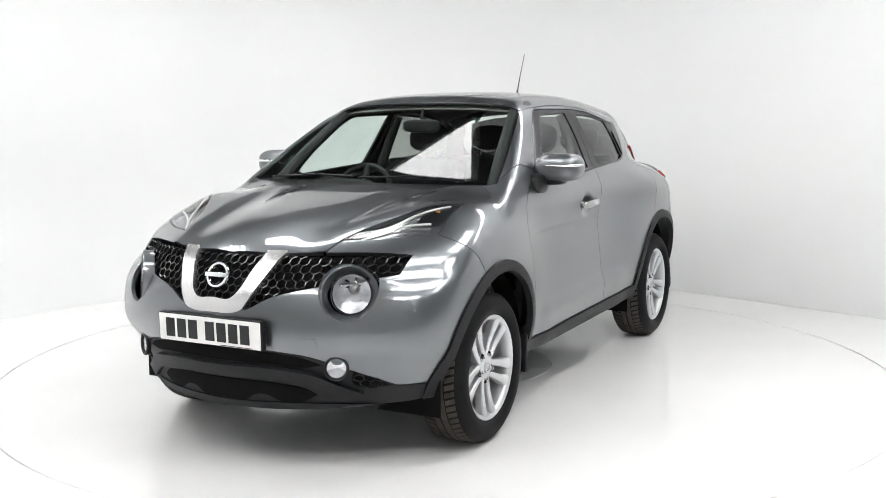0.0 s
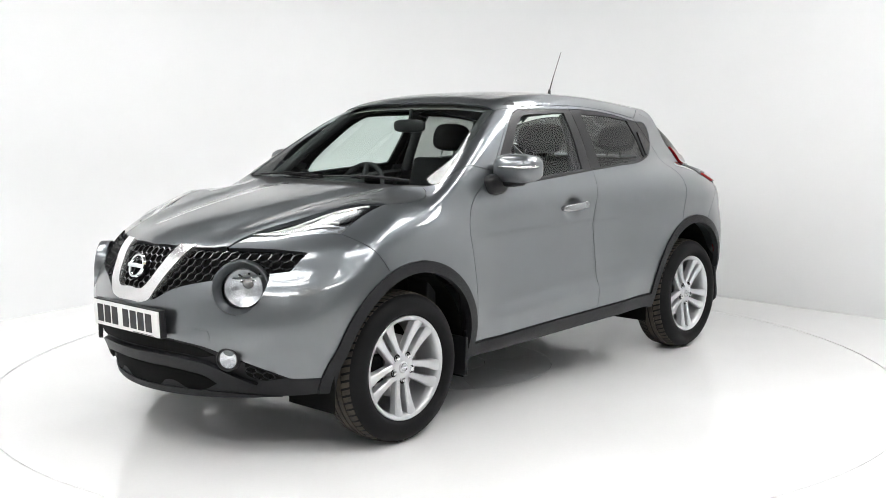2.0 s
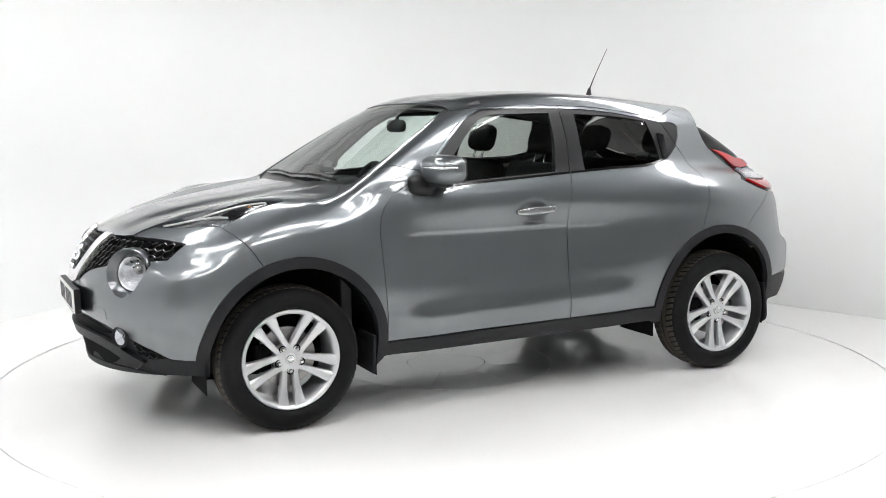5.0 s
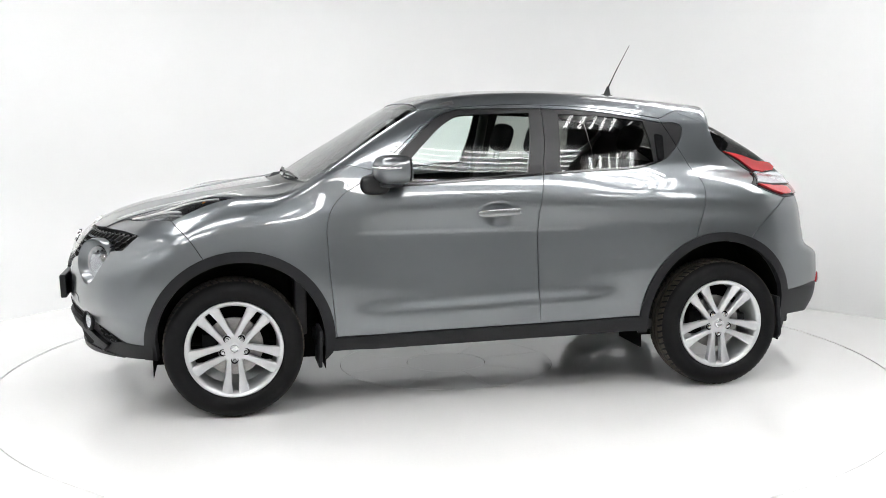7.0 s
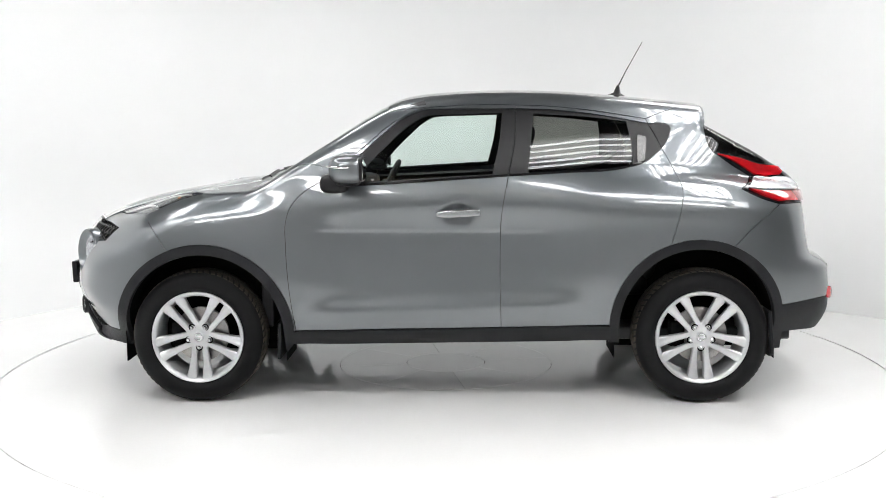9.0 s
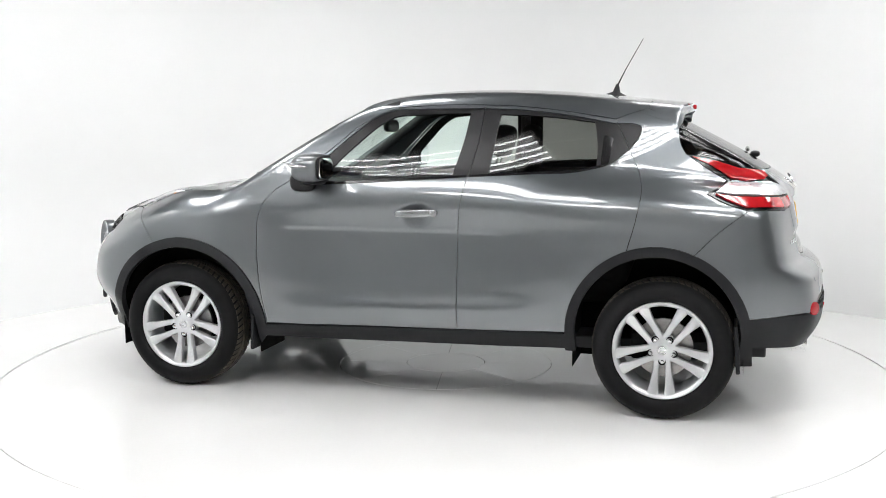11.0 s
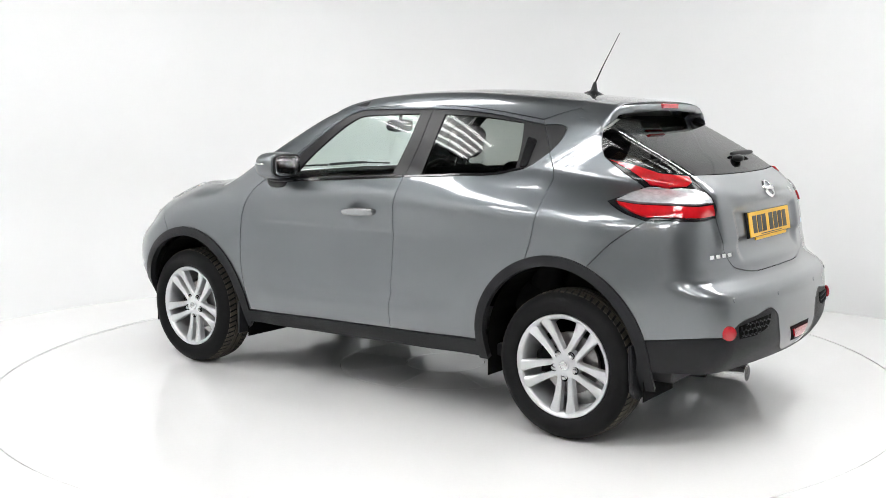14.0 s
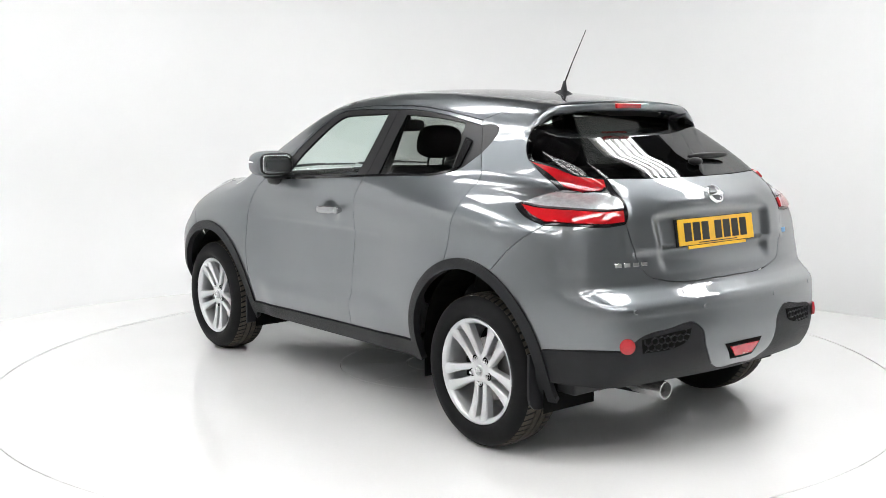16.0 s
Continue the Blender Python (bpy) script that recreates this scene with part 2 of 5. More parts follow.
WRAPS = {"nosewrap": (0.35, -1.0), "tailwrap": (2.30, 1.0)}     # upright axis, and which end faces out


def flatten(p, view):
    """3D points to the view's plane."""
    p = np.asarray(p, float)
    if view in WRAPS:
        xc, sgn = WRAPS[view]
        return np.stack([sgn * np.arctan2(p[:, 1], sgn * (p[:, 0] - xc)), p[:, 2]], 1)
    d, u, v = basis(view)
    return np.stack([p @ u, p @ v], 1)


def unflatten(q, view):
    """The view's plane to 3D points and the way out of the form there."""
    if view in WRAPS:
        xc, sgn = WRAPS[view]
        a = sgn * q[:, 0]
        d = np.stack([sgn * np.cos(a), np.sin(a), 0 * a], 1)
        return np.stack([xc + 0 * a, 0 * a, q[:, 1]], 1), d
    d, u, v = basis(view)
    return q @ np.stack([u, v]), np.repeat(d[None], len(q), 0)


def basis(view):
    d = Vector(VIEWS[view]).normalized()
    if view == "top":
        u = Vector((1, 0, 0))
    else:
        u = Vector((0, 0, 1)).cross(d).normalized()
    return np.array(d), np.array(u), np.array(d.cross(u))


def gradient(p, e=0.004, field=None):
    f = field or solid
    g = np.stack([f(*(p + np.eye(3)[i] * e).T) - f(*(p - np.eye(3)[i] * e).T) for i in range(3)], 1)
    return g / np.maximum(np.linalg.norm(g, axis=1, keepdims=True), 1e-9)


def land(p, d):
    """Drops points along -d from outside on to the form (the first crossing met)."""
    p, d = np.asarray(p, float), np.asarray(d, float)
    if d.ndim == 1:
        d = d / np.linalg.norm(d)
        d = np.repeat(d[None], len(p), 0)
        start = p - d * (p * d).sum(1)[:, None] + d * (d @ np.array([1.25, 0, 0.8]) + 2.6)[:, None]
    else:
        start = p + d * 2.6
    k = np.zeros(len(p))
    for _ in range(46):
        f = solid(*(start - d * k[:, None]).T)
        k = k + np.clip(f * 0.62, -0.06, 0.45)
    out = start - d * k[:, None]
    out[np.abs(f) > 0.004] = np.nan
    return out


def line(view, pts, step=0.02, rounded=True):
    """A curve drawn in a view (side: x, z; top: x, y; front and rear: y, z), laid on the form, as 3D points."""
    pts = np.array(pts, float)
    pts = pts[np.concatenate([[True], np.linalg.norm(np.diff(pts, axis=0), axis=1) > 1e-6])]
    if rounded and len(pts) > 2:
        t = np.concatenate([[0], np.cumsum(np.linalg.norm(np.diff(pts, axis=0), axis=1))])
        n = max(2, int(t[-1] / step) + 1)
        s = np.linspace(0, t[-1], n)
        fs = [curve(*zip(t, pts[:, i])) for i in range(2)]
        pts = np.stack([f(s) for f in fs], 1)
    else:
        out = []
        for a, b in zip(pts, pts[1:]):
            n = max(1, int(np.linalg.norm(b - a) / step))
            out += [a + (b - a) * i / n for i in range(n)]
        pts = np.array(out + [pts[-1]])
    full = np.zeros((len(pts), 3))
    ax = {"side": (0, 2), "top": (0, 1), "front": (1, 2), "rear": (1, 2)}[view]
    full[:, ax[0]], full[:, ax[1]] = pts[:, 0], pts[:, 1]
    return land(full, VIEWS[view])


def arc(cx, cz, r, a0, a1, n=40):
    """Points of a wheel arch in the side view, degrees from the rear, over the top."""
    return [(cx + r * math.cos(radians(a0 + (a1 - a0) * i / n)), cz + r * math.sin(radians(a0 + (a1 - a0) * i / n))) for i in range(n + 1)]


def loop(*lines):
    """Joins 3D lines end to end."""
    pts = np.concatenate(lines)
    pts = pts[~np.isnan(pts).any(1)]
    keep = [0]
    for i in range(1, len(pts)):
        if np.linalg.norm(pts[i] - pts[keep[-1]]) > 0.004:
            keep.append(i)
    if np.linalg.norm(pts[keep[-1]] - pts[0]) < 0.004:
        keep.pop()
    return pts[keep]


def in_poly(q, poly):
    x, y = q[:, 0], q[:, 1]
    inside = np.zeros(len(q), bool)
    n = len(poly)
    for i in range(n):
        (x0, y0), (x1, y1) = poly[i], poly[(i + 1) % n]
        if y0 != y1:
            c = ((y0 > y) != (y1 > y)) & (x < (x1 - x0) * (y - y0) / (y1 - y0) + x0)
            inside ^= c
    return inside


from mathutils.geometry import delaunay_2d_cdt


def ring_of(border, view, gap, ccw=True):
    border = np.asarray(border)
    b2 = flatten(border, view)
    area = 0.5 * np.sum(b2[:, 0] * np.roll(b2[:, 1], -1) - np.roll(b2[:, 0], -1) * b2[:, 1])
    if (area < 0) == ccw:
        border, b2 = border[::-1], b2[::-1]
    t = np.roll(b2, -1, 0) - np.roll(b2, 1, 0)
    t /= np.maximum(np.linalg.norm(t, axis=1, keepdims=True), 1e-9)
    return border, b2 + gap * np.stack([-t[:, 1], t[:, 0]], 1)


def skin(name, border, view, grid=0.025, off=0.0, depth=0.018, gap=0.0016, mirror=False, dish=None, holes=(), field=None):
    """A panel: the form's surface inside a border, with edges turned inwards. off lifts it off the form; dish(p) adds relief."""
    rings = [ring_of(border, view, gap)] + [ring_of(h, view, gap, False) for h in holes]
    border, b2 = np.concatenate([r[0] for r in rings]), np.concatenate([r[1] for r in rings])
    edges, first, spans = [], 0, []
    for r in rings:
        m = len(r[0])
        edges += [(first + i, first + (i + 1) % m) for i in range(m)]
        spans.append((first, m))
        first += m
    outer = rings[0][1]
    lo, hi = outer.min(0), outer.max(0)
    gx, gy = np.meshgrid(np.arange(lo[0] + grid / 2, hi[0], grid), np.arange(lo[1] + grid / 2, hi[1], grid))
    q = np.stack([gx.ravel(), gy.ravel()], 1)
    q = q[in_poly(q, outer)]
    for r in rings[1:]:
        q = q[~in_poly(q, r[1])]
    if len(q):
        far = np.min(np.linalg.norm(q[:, None] - b2[None], axis=2), axis=1)
        q = q[far > grid * 0.45]
    n = len(b2)
    pts = [Vector(p) for p in np.concatenate([b2, q])]
    res = delaunay_2d_cdt(pts, edges, [], 1 if len(rings) == 1 else 0, 1e-6)
    p2 = np.array([tuple(p) for p in res[0]])
    faces = [tuple(f) for f in res[2]]
    if len(rings) > 1:
        mid = np.array([p2[list(f)].mean(0) for f in faces])
        ok = in_poly(mid, outer)
        for r in rings[1:]:
            ok &= ~in_poly(mid, r[1])
        faces = [f for f, k in zip(faces, ok) if k]
    src = [o[0] if len(o) else -1 for o in res[3]]
    p = land(*unflatten(p2, view)) if view in WRAPS else land(unflatten(p2, view)[0], VIEWS[view])
    bad = np.isnan(p).any(1)
    for i, s in enumerate(src):
        if 0 <= s < n:
            b = border[s]
            if bad[i] or np.linalg.norm(p[i] - b) > 0.05:
                p[i] = b
                bad[i] = False
    if bad.any():
        good = np.where(~bad)[0]
        for i in np.where(bad)[0]:
            p[i] = p[good[np.argmin(np.linalg.norm(p2[good] - p2[i], axis=1))]]
    nrm = gradient(p, field=field)
    if dish is not None:
        lift = dish(p)
        p = p + nrm * lift[:, None]
    p = p + nrm * off
    order = {}
    for i, s in enumerate(src):
        if 0 <= s < n and s not in order:
            order[s] = i
    verts, norms = [p], [nrm]
    k = len(p)
    for f0, m in spans:
        ring = [order[s] for s in range(f0, f0 + m) if s in order]
        m = len(ring)
        rp, rn = p[ring], nrm[ring]
        outw = np.cross(np.roll(rp, -1, 0) - np.roll(rp, 1, 0), rn)
        outw /= np.maximum(np.linalg.norm(outw, axis=1, keepdims=True), 1e-9)
        verts += [rp, rp - rn * depth]
        norms += [outw, outw]
        faces += [(k + i, k + m + i, k + m + (i + 1) % m, k + (i + 1) % m) for i in range(m)]
        k += 2 * m
    verts = np.concatenate(verts)
    norms = None if dish is not None else np.concatenate(norms)
    verts = np.array(verts)
    if mirror:
        verts = verts * [1, -1, 1]
        faces = [f[::-1] for f in faces]
        if norms is not None:
            norms = np.array(norms) * [1, -1, 1]
    return mesh_from(name, verts, faces, True, norms)


def panel(name, border, view, mat, parent, label="", both=False, **how):
    """One panel, or the pair of both flanks."""
    twins = parent if isinstance(parent, list) else [parent, parent]
    made = [attach(name, skin(name, border, view, **how), mat, twins[0], label)]
    if both:
        made.append(attach(name, skin(name, border, view, mirror=True, **how), mat, twins[1], label))
    return made


def flip(pts):
    return np.asarray(pts)[::-1] * [1, -1, 1]


# ---- studio ----
def poly_prism(bm, pts, z0, z1):
    a = [bm.verts.new((x, y, z0)) for x, y in pts]
    b = [bm.verts.new((x, y, z1)) for x, y in pts]
    n = len(pts)
    for i in range(n):
        bm.faces.new((a[i], a[(i + 1) % n], b[(i + 1) % n], b[i]))
    bm.faces.new(a[::-1])
    bm.faces.new(b)
    bmesh.ops.recalc_face_normals(bm, faces=bm.faces)
    return bm


TABLE_R = 2.50


def studio():
    bm = bmesh.new()
    n = 160
    inner = [bm.verts.new(((TABLE_R + 0.008) * math.cos(2 * math.pi * i / n), (TABLE_R + 0.008) * math.sin(2 * math.pi * i / n), 0)) for i in range(n)]
    outer = []
    for i in range(n):
        c, s = math.cos(2 * math.pi * i / n), math.sin(2 * math.pi * i / n)
        k = 9.0 / max(abs(c), abs(s))
        outer.append(bm.verts.new((k * c, k * s, 0)))
    low = [bm.verts.new((v.co.x, v.co.y, -0.05)) for v in inner]
    for i in range(n):
        j = (i + 1) % n
        bm.faces.new((inner[i], outer[i], outer[j], inner[j]))
        bm.faces.new((inner[i], inner[j], low[j], low[i]))
    bmesh.ops.recalc_face_normals(bm, faces=bm.faces)
    tagged(part("floor", bm, FLOOR, None), "glossy white painted studio floor round the turntable", "floor", kind="structure")

    bm = bmesh.new()
    lathe(bm, [(TABLE_R - 0.03, -0.045), (TABLE_R + 0.03, -0.045), (TABLE_R + 0.03, -0.09), (TABLE_R - 0.03, -0.09)], 120, "z", closed=True)
    tagged(part("turntable_pit", bm, DARK, None), "dark pit under the turntable joint", "pit", kind="structure")

    # curved white wall: straight flat wall with a hard foot, and a coved one
    def wall(name, plan, cove, label):
        bm = bmesh.new()
        grid = []
        for i, ((x, y), (nx, ny)) in enumerate(plan):
            c = cove * min(1, (i + 0.02) / 12)
            rows = [(c * (1 - math.sin(a)), c * (1 - math.cos(a))) for a in [math.pi / 2 * k / 10 for k in range(11)]] if cove else [(0, 0)]
            rows = rows + [(0, 3.3)]
            grid.append([bm.verts.new((x - nx * o, y - ny * o, z + 0.001)) for o, z in rows])
        back = [[bm.verts.new((x + nx * 0.1, y + ny * 0.1, z)) for z in (0.0, 3.3)] for (x, y), (nx, ny) in plan]
        for a, b, c, d in zip(grid, grid[1:], back, back[1:]):
            for i in range(len(rows) - 1):
                bm.faces.new((a[i], b[i], b[i + 1], a[i + 1]))
            bm.faces.new((c[0], c[1], d[1], d[0]))
            bm.faces.new((a[-1], b[-1], d[1], c[1]))
        for f in bm.faces:
            f.smooth = True
        bmesh.ops.recalc_face_normals(bm, faces=bm.faces)
        tagged(part(name, bm, WALL, None), label, "wall", kind="structure")
    nx, ny = 0.7244, 0.6894
    base = Vector((1.70, 2.66))
    along = Vector((0.6894, -0.7244))
    wall("wall_east", [(tuple(base + along * d), (nx, ny)) for d in (0, 2, 4, 6.5)], 0, "flat white painted studio wall with a sharp foot")
    # The unseen stretch on the left is carried on to brighten the car.
    plan = []
    for k in range(41):
        a = radians(43.58 + (238 - 43.58) * k / 40)
        plan.append(((-0.908 + 3.6 * math.cos(a), 0.178 + 3.6 * math.sin(a)), (math.cos(a), math.sin(a))))
    wall("wall_north", plan, 1.05, "seamless white curved cyclorama wall behind the turntable")


def turntable():
    table = new("turntable")
    tagged(table, "white painted round turntable set flush in the floor", "turntable")
    bm = bmesh.new()
    lathe(bm, [(0.620, -0.02), (0.620, -0.002), (0.622, 0.0), (TABLE_R - 0.003, 0.0), (TABLE_R, -0.003), (TABLE_R, -0.04), (0.62, -0.04)], 160, "z")
    part("deck_ring", bm, FLOOR, table, "white painted outer deck")
    bm = bmesh.new()
    lathe(bm, [(0.001, -0.006), (0.625, -0.006), (0.625, -0.04), (0.001, -0.04)], 64, "z")
    part("deck_base", bm, CRACK, table, "dark base under the joints")
    bm = bmesh.new()
    lathe(bm, [(0.0, 0.0), (0.226, 0.0), (0.228, -0.002), (0.228, -0.005)], 64, "z")
    part("hub_plate", bm, FLOOR, table, "round white hub plate")
    for k in range(8):
        bm = bmesh.new()
        pts = []
        a0, a1 = radians(45 * k + 11), radians(45 * k + 56)
        for r, seq in ((0.231, range(9)), (0.618, range(24, -1, -1))):
            n = 8 if r < 0.5 else 24
            for i in seq:
                w = a0 + (a1 - a0) * i / n
                g = 0.0012 / r
                w = min(max(w, a0 + g), a1 - g)
                pts.append((r * math.cos(w), r * math.sin(w)))
        poly_prism(bm, pts, -0.005, 0.0)
        part("deck_plate", bm, FLOOR, table)
    return table


studio()
table = turntable()

# ---- car: painted panels and glass ----
car = new("car")
PLAN_ROOTS.add(car.name)
tagged(car, "dark grey metallic compact crossover car on a white turntable", "car")

ARCH_F, ARCH_R = (0.035, 0.36, 0.45), (2.50, 0.40, 0.43)
arch_f = line("side", arc(*ARCH_F, 180, 0, 48), rounded=False)
arch_f_rear = line("side", arc(*ARCH_F, 111, 0), rounded=False)
arch_f_front = line("side", arc(*ARCH_F, 180, 111), rounded=False)
door_front = line("side", [(0.495, 0.365), (0.47, 0.6), (0.457, 0.80), (0.457, 0.92), (0.485, 1.0), (0.54, 1.06), (0.62, 1.11), (0.72, 1.18)])
frame_front = line("side", [(0.72, 1.18), (0.83, 1.275), (1.0, 1.415), (1.10, 1.465), (1.20, 1.485)])
frame_top = line("side", [(1.20, 1.485), (1.40, 1.494), (1.615, 1.492)])
frame_top_r = line("side", [(1.615, 1.492), (1.80, 1.483), (1.97, 1.465), (2.27, 1.418)])
mid_high = line("side", [(1.615, 1.492), (1.612, 1.474)], rounded=False)
mid_pillar = line("side", [(1.612, 1.474), (1.60, 1.30), (1.567, 1.14)])
mid_low = line("side", [(1.567, 1.14), (1.535, 0.97), (1.525, 0.7), (1.53, 0.385)])
door_low = line("side", [(0.495, 0.365), (1.0, 0.377), (1.53, 0.385)], rounded=False)
door_low_r = line("side", [(1.53, 0.385), (2.07, 0.40)], rounded=False)
back_high = line("side", [(2.27, 1.418), (2.282, 1.395)], rounded=False)
back_black = line("side", [(2.282, 1.395), (2.315, 1.335), (2.345, 1.27)])
back_low = line("side", [(2.345, 1.27), (2.39, 1.18), (2.418, 1.09), (2.405, 0.98), (2.36, 0.807)])
arch_r_front = line("side", arc(*ARCH_R, 109, 180), rounded=False)
arch_r_rear = line("side", arc(*ARCH_R, 109, 67), rounded=False)

# black surrounds of the side windows
belt = line("side", [(0.64, 1.088), (0.78, 1.094), (1.286, 1.123), (1.567, 1.14)])
black_a = line("side", [(0.64, 1.088), (0.74, 1.165), (0.84, 1.262), (0.95, 1.36), (1.05, 1.437), (1.13, 1.467), (1.25, 1.474)])
black_t = line("side", [(1.25, 1.474), (1.612, 1.474)])
belt_r = line("side", [(1.567, 1.14), (1.85, 1.155), (2.15, 1.176), (2.25, 1.20), (2.345, 1.27)])
black_tr = line("side", [(1.612, 1.474), (1.80, 1.466), (1.97, 1.448), (2.282, 1.395)])

f_door = panel("front_door", loop(door_front, frame_front, frame_top, mid_high, black_t[::-1], black_a[::-1], belt, mid_low, door_low[::-1]), "side", PAINT, car, both=True, grid=0.016)
r_door = panel("rear_door", loop(belt_r, back_low, arch_r_front, door_low_r[::-1], mid_low[::-1]), "side", PAINT, car, both=True, grid=0.018)
panel("door_frame", loop(frame_top_r, back_high, black_tr[::-1], mid_high[::-1]), "side", PAINT, r_door, both=True)

pane_f = loop(line("side", [(0.80, 1.112), (0.88, 1.215), (0.97, 1.305), (1.08, 1.40), (1.15, 1.438), (1.20, 1.444)]),
              line("side", [(1.20, 1.444), (1.54, 1.452)]), line("side", [(1.54, 1.452), (1.525, 1.32), (1.486, 1.152)]), line("side", [(1.486, 1.152), (1.1, 1.13), (0.80, 1.112)]))
pane_r = loop(line("side", [(1.70, 1.446), (1.95, 1.432), (2.17, 1.405)]), line("side", [(2.17, 1.405), (2.19, 1.30), (2.193, 1.18)]),
              line("side", [(2.193, 1.18), (1.9, 1.165), (1.668, 1.154)]), line("side", [(1.668, 1.154), (1.685, 1.30), (1.70, 1.446)]))
panel("window_frame", loop(black_a, black_t, mid_pillar, belt[::-1]), "side", SATIN, f_door, "satin black window surround", both=True, off=-0.003, holes=[pane_f], depth=0.012)
panel("window_frame", loop(black_tr, back_black, belt_r[::-1], mid_pillar[::-1]), "side", SATIN, r_door, "satin black window surround", both=True, off=-0.003, holes=[pane_r], depth=0.012)
panel("side_window", pane_f, "side", GLASS, f_door, "clear green-tinted glass", both=True, off=-0.008, depth=0.004, gap=-0.004, field=glasshouse)
panel("side_window", pane_r, "side", PRIVACY, r_door, "dark tinted glass", both=True, off=-0.008, depth=0.004, gap=-0.004, field=glasshouse)
panel("belt_strip", loop(line("side", [(0.66, 1.083), (0.78, 1.089), (1.286, 1.118), (1.56, 1.135)]), line("side", [(1.56, 1.135), (1.562, 1.147)], rounded=False),
                         line("side", [(1.562, 1.147), (1.286, 1.131), (0.78, 1.102), (0.66, 1.094)])), "side", GLOSSBLACK, f_door, both=True, off=0.004, depth=0.008, grid=0.04)
panel("belt_strip", loop(line("side", [(1.575, 1.136), (1.85, 1.15), (2.15, 1.171), (2.24, 1.195)]), line("side", [(2.24, 1.195), (2.235, 1.206)], rounded=False),
                         line("side", [(2.235, 1.206), (2.15, 1.184), (1.85, 1.163), (1.575, 1.148)])), "side", GLOSSBLACK, r_door, both=True, off=0.004, depth=0.008, grid=0.04)

# nose and roof
seam_f = line("side", [(-0.27, 0.945), (-0.20, 0.88), (-0.13, 0.778)])
lamp_in = line("top", [(-0.504, -0.42), (-0.33, -0.49), (-0.13, -0.60), (0.02, -0.71)])
lamp_notch = line("top", [(0.02, -0.71), (-0.12, -0.715), (-0.27, -0.735)])
lamp_out = line("top", [(-0.27, -0.735), (-0.40, -0.59), (-0.504, -0.42)])
hood_side = line("top", [(0.02, -0.71), (0.15, -0.735), (0.27, -0.72), (0.31, -0.68), (0.33, -0.64)])
hood_back = line("top", [(0.33, -0.64), (0.26, -0.45), (0.22, -0.2), (0.21, 0.0)])
hood_tip = line("top", [(-0.504, -0.42), (-0.60, -0.40)])
hood_front = line("top", [(-0.60, -0.40), (-0.665, -0.25), (-0.70, 0.0)])
ws_side = line("top", [(0.37, -0.708), (0.66, -0.650), (0.955, -0.566)])
ws_top = line("top", [(0.955, -0.566), (0.945, -0.3), (0.94, 0.0)])
ws_low = line("top", [(0.37, -0.708), (0.325, -0.45), (0.295, -0.2), (0.29, 0.0)])
rail_f = line("top", [(0.955, -0.566), (1.06, -0.566), (1.20, frame_front[-1][1])])
cowl_end = line("top", [(0.33, -0.64), (0.37, -0.708)], rounded=False)
half = loop(hood_front[::-1], hood_tip[::-1], lamp_in, hood_side, hood_back)


def ridge(p):
    """Two long swellings of the hood, and the valley between them and the lamps."""
    s, x = np.abs(p[:, 1]), p[:, 0]
    fade = np.clip((x + 0.68) / 0.25, 0, 1)
    return fade * (0.010 * np.exp(-((s - 0.50 + 0.14 * (0.1 - x)) / 0.07) ** 2) - 0.010 * np.exp(-((s - 0.36 + 0.14 * (0.1 - x)) / 0.08) ** 2))


panel("hood", loop(half, flip(half)), "top", PAINT, car, dish=ridge, grid=0.018)
panel("cowl", loop(hood_back, flip(hood_back), flip(cowl_end), flip(ws_low), ws_low[::-1], cowl_end[::-1]), "top", SATIN, car, "black plastic scuttle", off=-0.012)
foot = line("top", [(0.72, -0.752), (0.56, -0.738), (0.37, -0.708)])
panel("front_fender", loop(seam_f, arch_f_rear, door_front, foot, cowl_end[::-1], hood_side[::-1], lamp_notch), "fender", PAINT, car, both=True, grid=0.014)
panel("windscreen", loop(ws_side, ws_top, flip(ws_top), flip(ws_side), flip(ws_low[::-1]), ws_low[::-1]), "slope", GLASS, car, "clear green-tinted glass", depth=0.004, off=-0.004)
panel("windscreen_pillar", loop(foot[::-1], frame_front, rail_f[::-1], ws_side[::-1]), "fender", PAINT, car, both=True, grid=0.014)
roof_rail = line("side", [(2.27, 1.418), (2.35, 1.448), (2.42, 1.470)])
roof_back = line("top", [(2.42, roof_rail[-1][1]), (2.43, -0.40), (2.41, -0.2), (2.40, 0.0)])
half = loop(ws_top[::-1], rail_f, frame_top, frame_top_r, roof_rail, roof_back)
panel("roof", loop(half, flip(half)), "top", PAINT, car, depth=0.01)

# flank behind the rear door, and its black corner
quarter_tri = loop(back_black, line("side", [(2.345, 1.27), (2.388, 1.335), (2.395, 1.38), (2.37, 1.392), (2.282, 1.395)]))
panel("quarter_trim", quarter_tri, "side", SATIN, car, "satin black corner trim", both=True, off=-0.002)
tri_edge = line("side", [(2.345, 1.27), (2.388, 1.335), (2.395, 1.38), (2.37, 1.392), (2.282, 1.395)])
lamp_f1 = line("side", [(2.90, 0.998), (2.80, 1.03), (2.713, 1.073)])
lamp_f2 = line("side", [(2.713, 1.073), (2.76, 1.095), (2.80, 1.125)])
lamp_f3 = line("side", [(2.80, 1.125), (2.71, 1.18), (2.609, 1.25)])
glass_edge = line("side", [(2.609, 1.25), (2.585, 1.29), (2.575, 1.33), (2.572, 1.375)])
wing_edge = line("side", [(2.572, 1.375), (2.51, 1.428), (2.42, 1.470)])
seam_r = line("side", [(2.668, 0.796), (2.76, 0.89), (2.90, 0.998)])
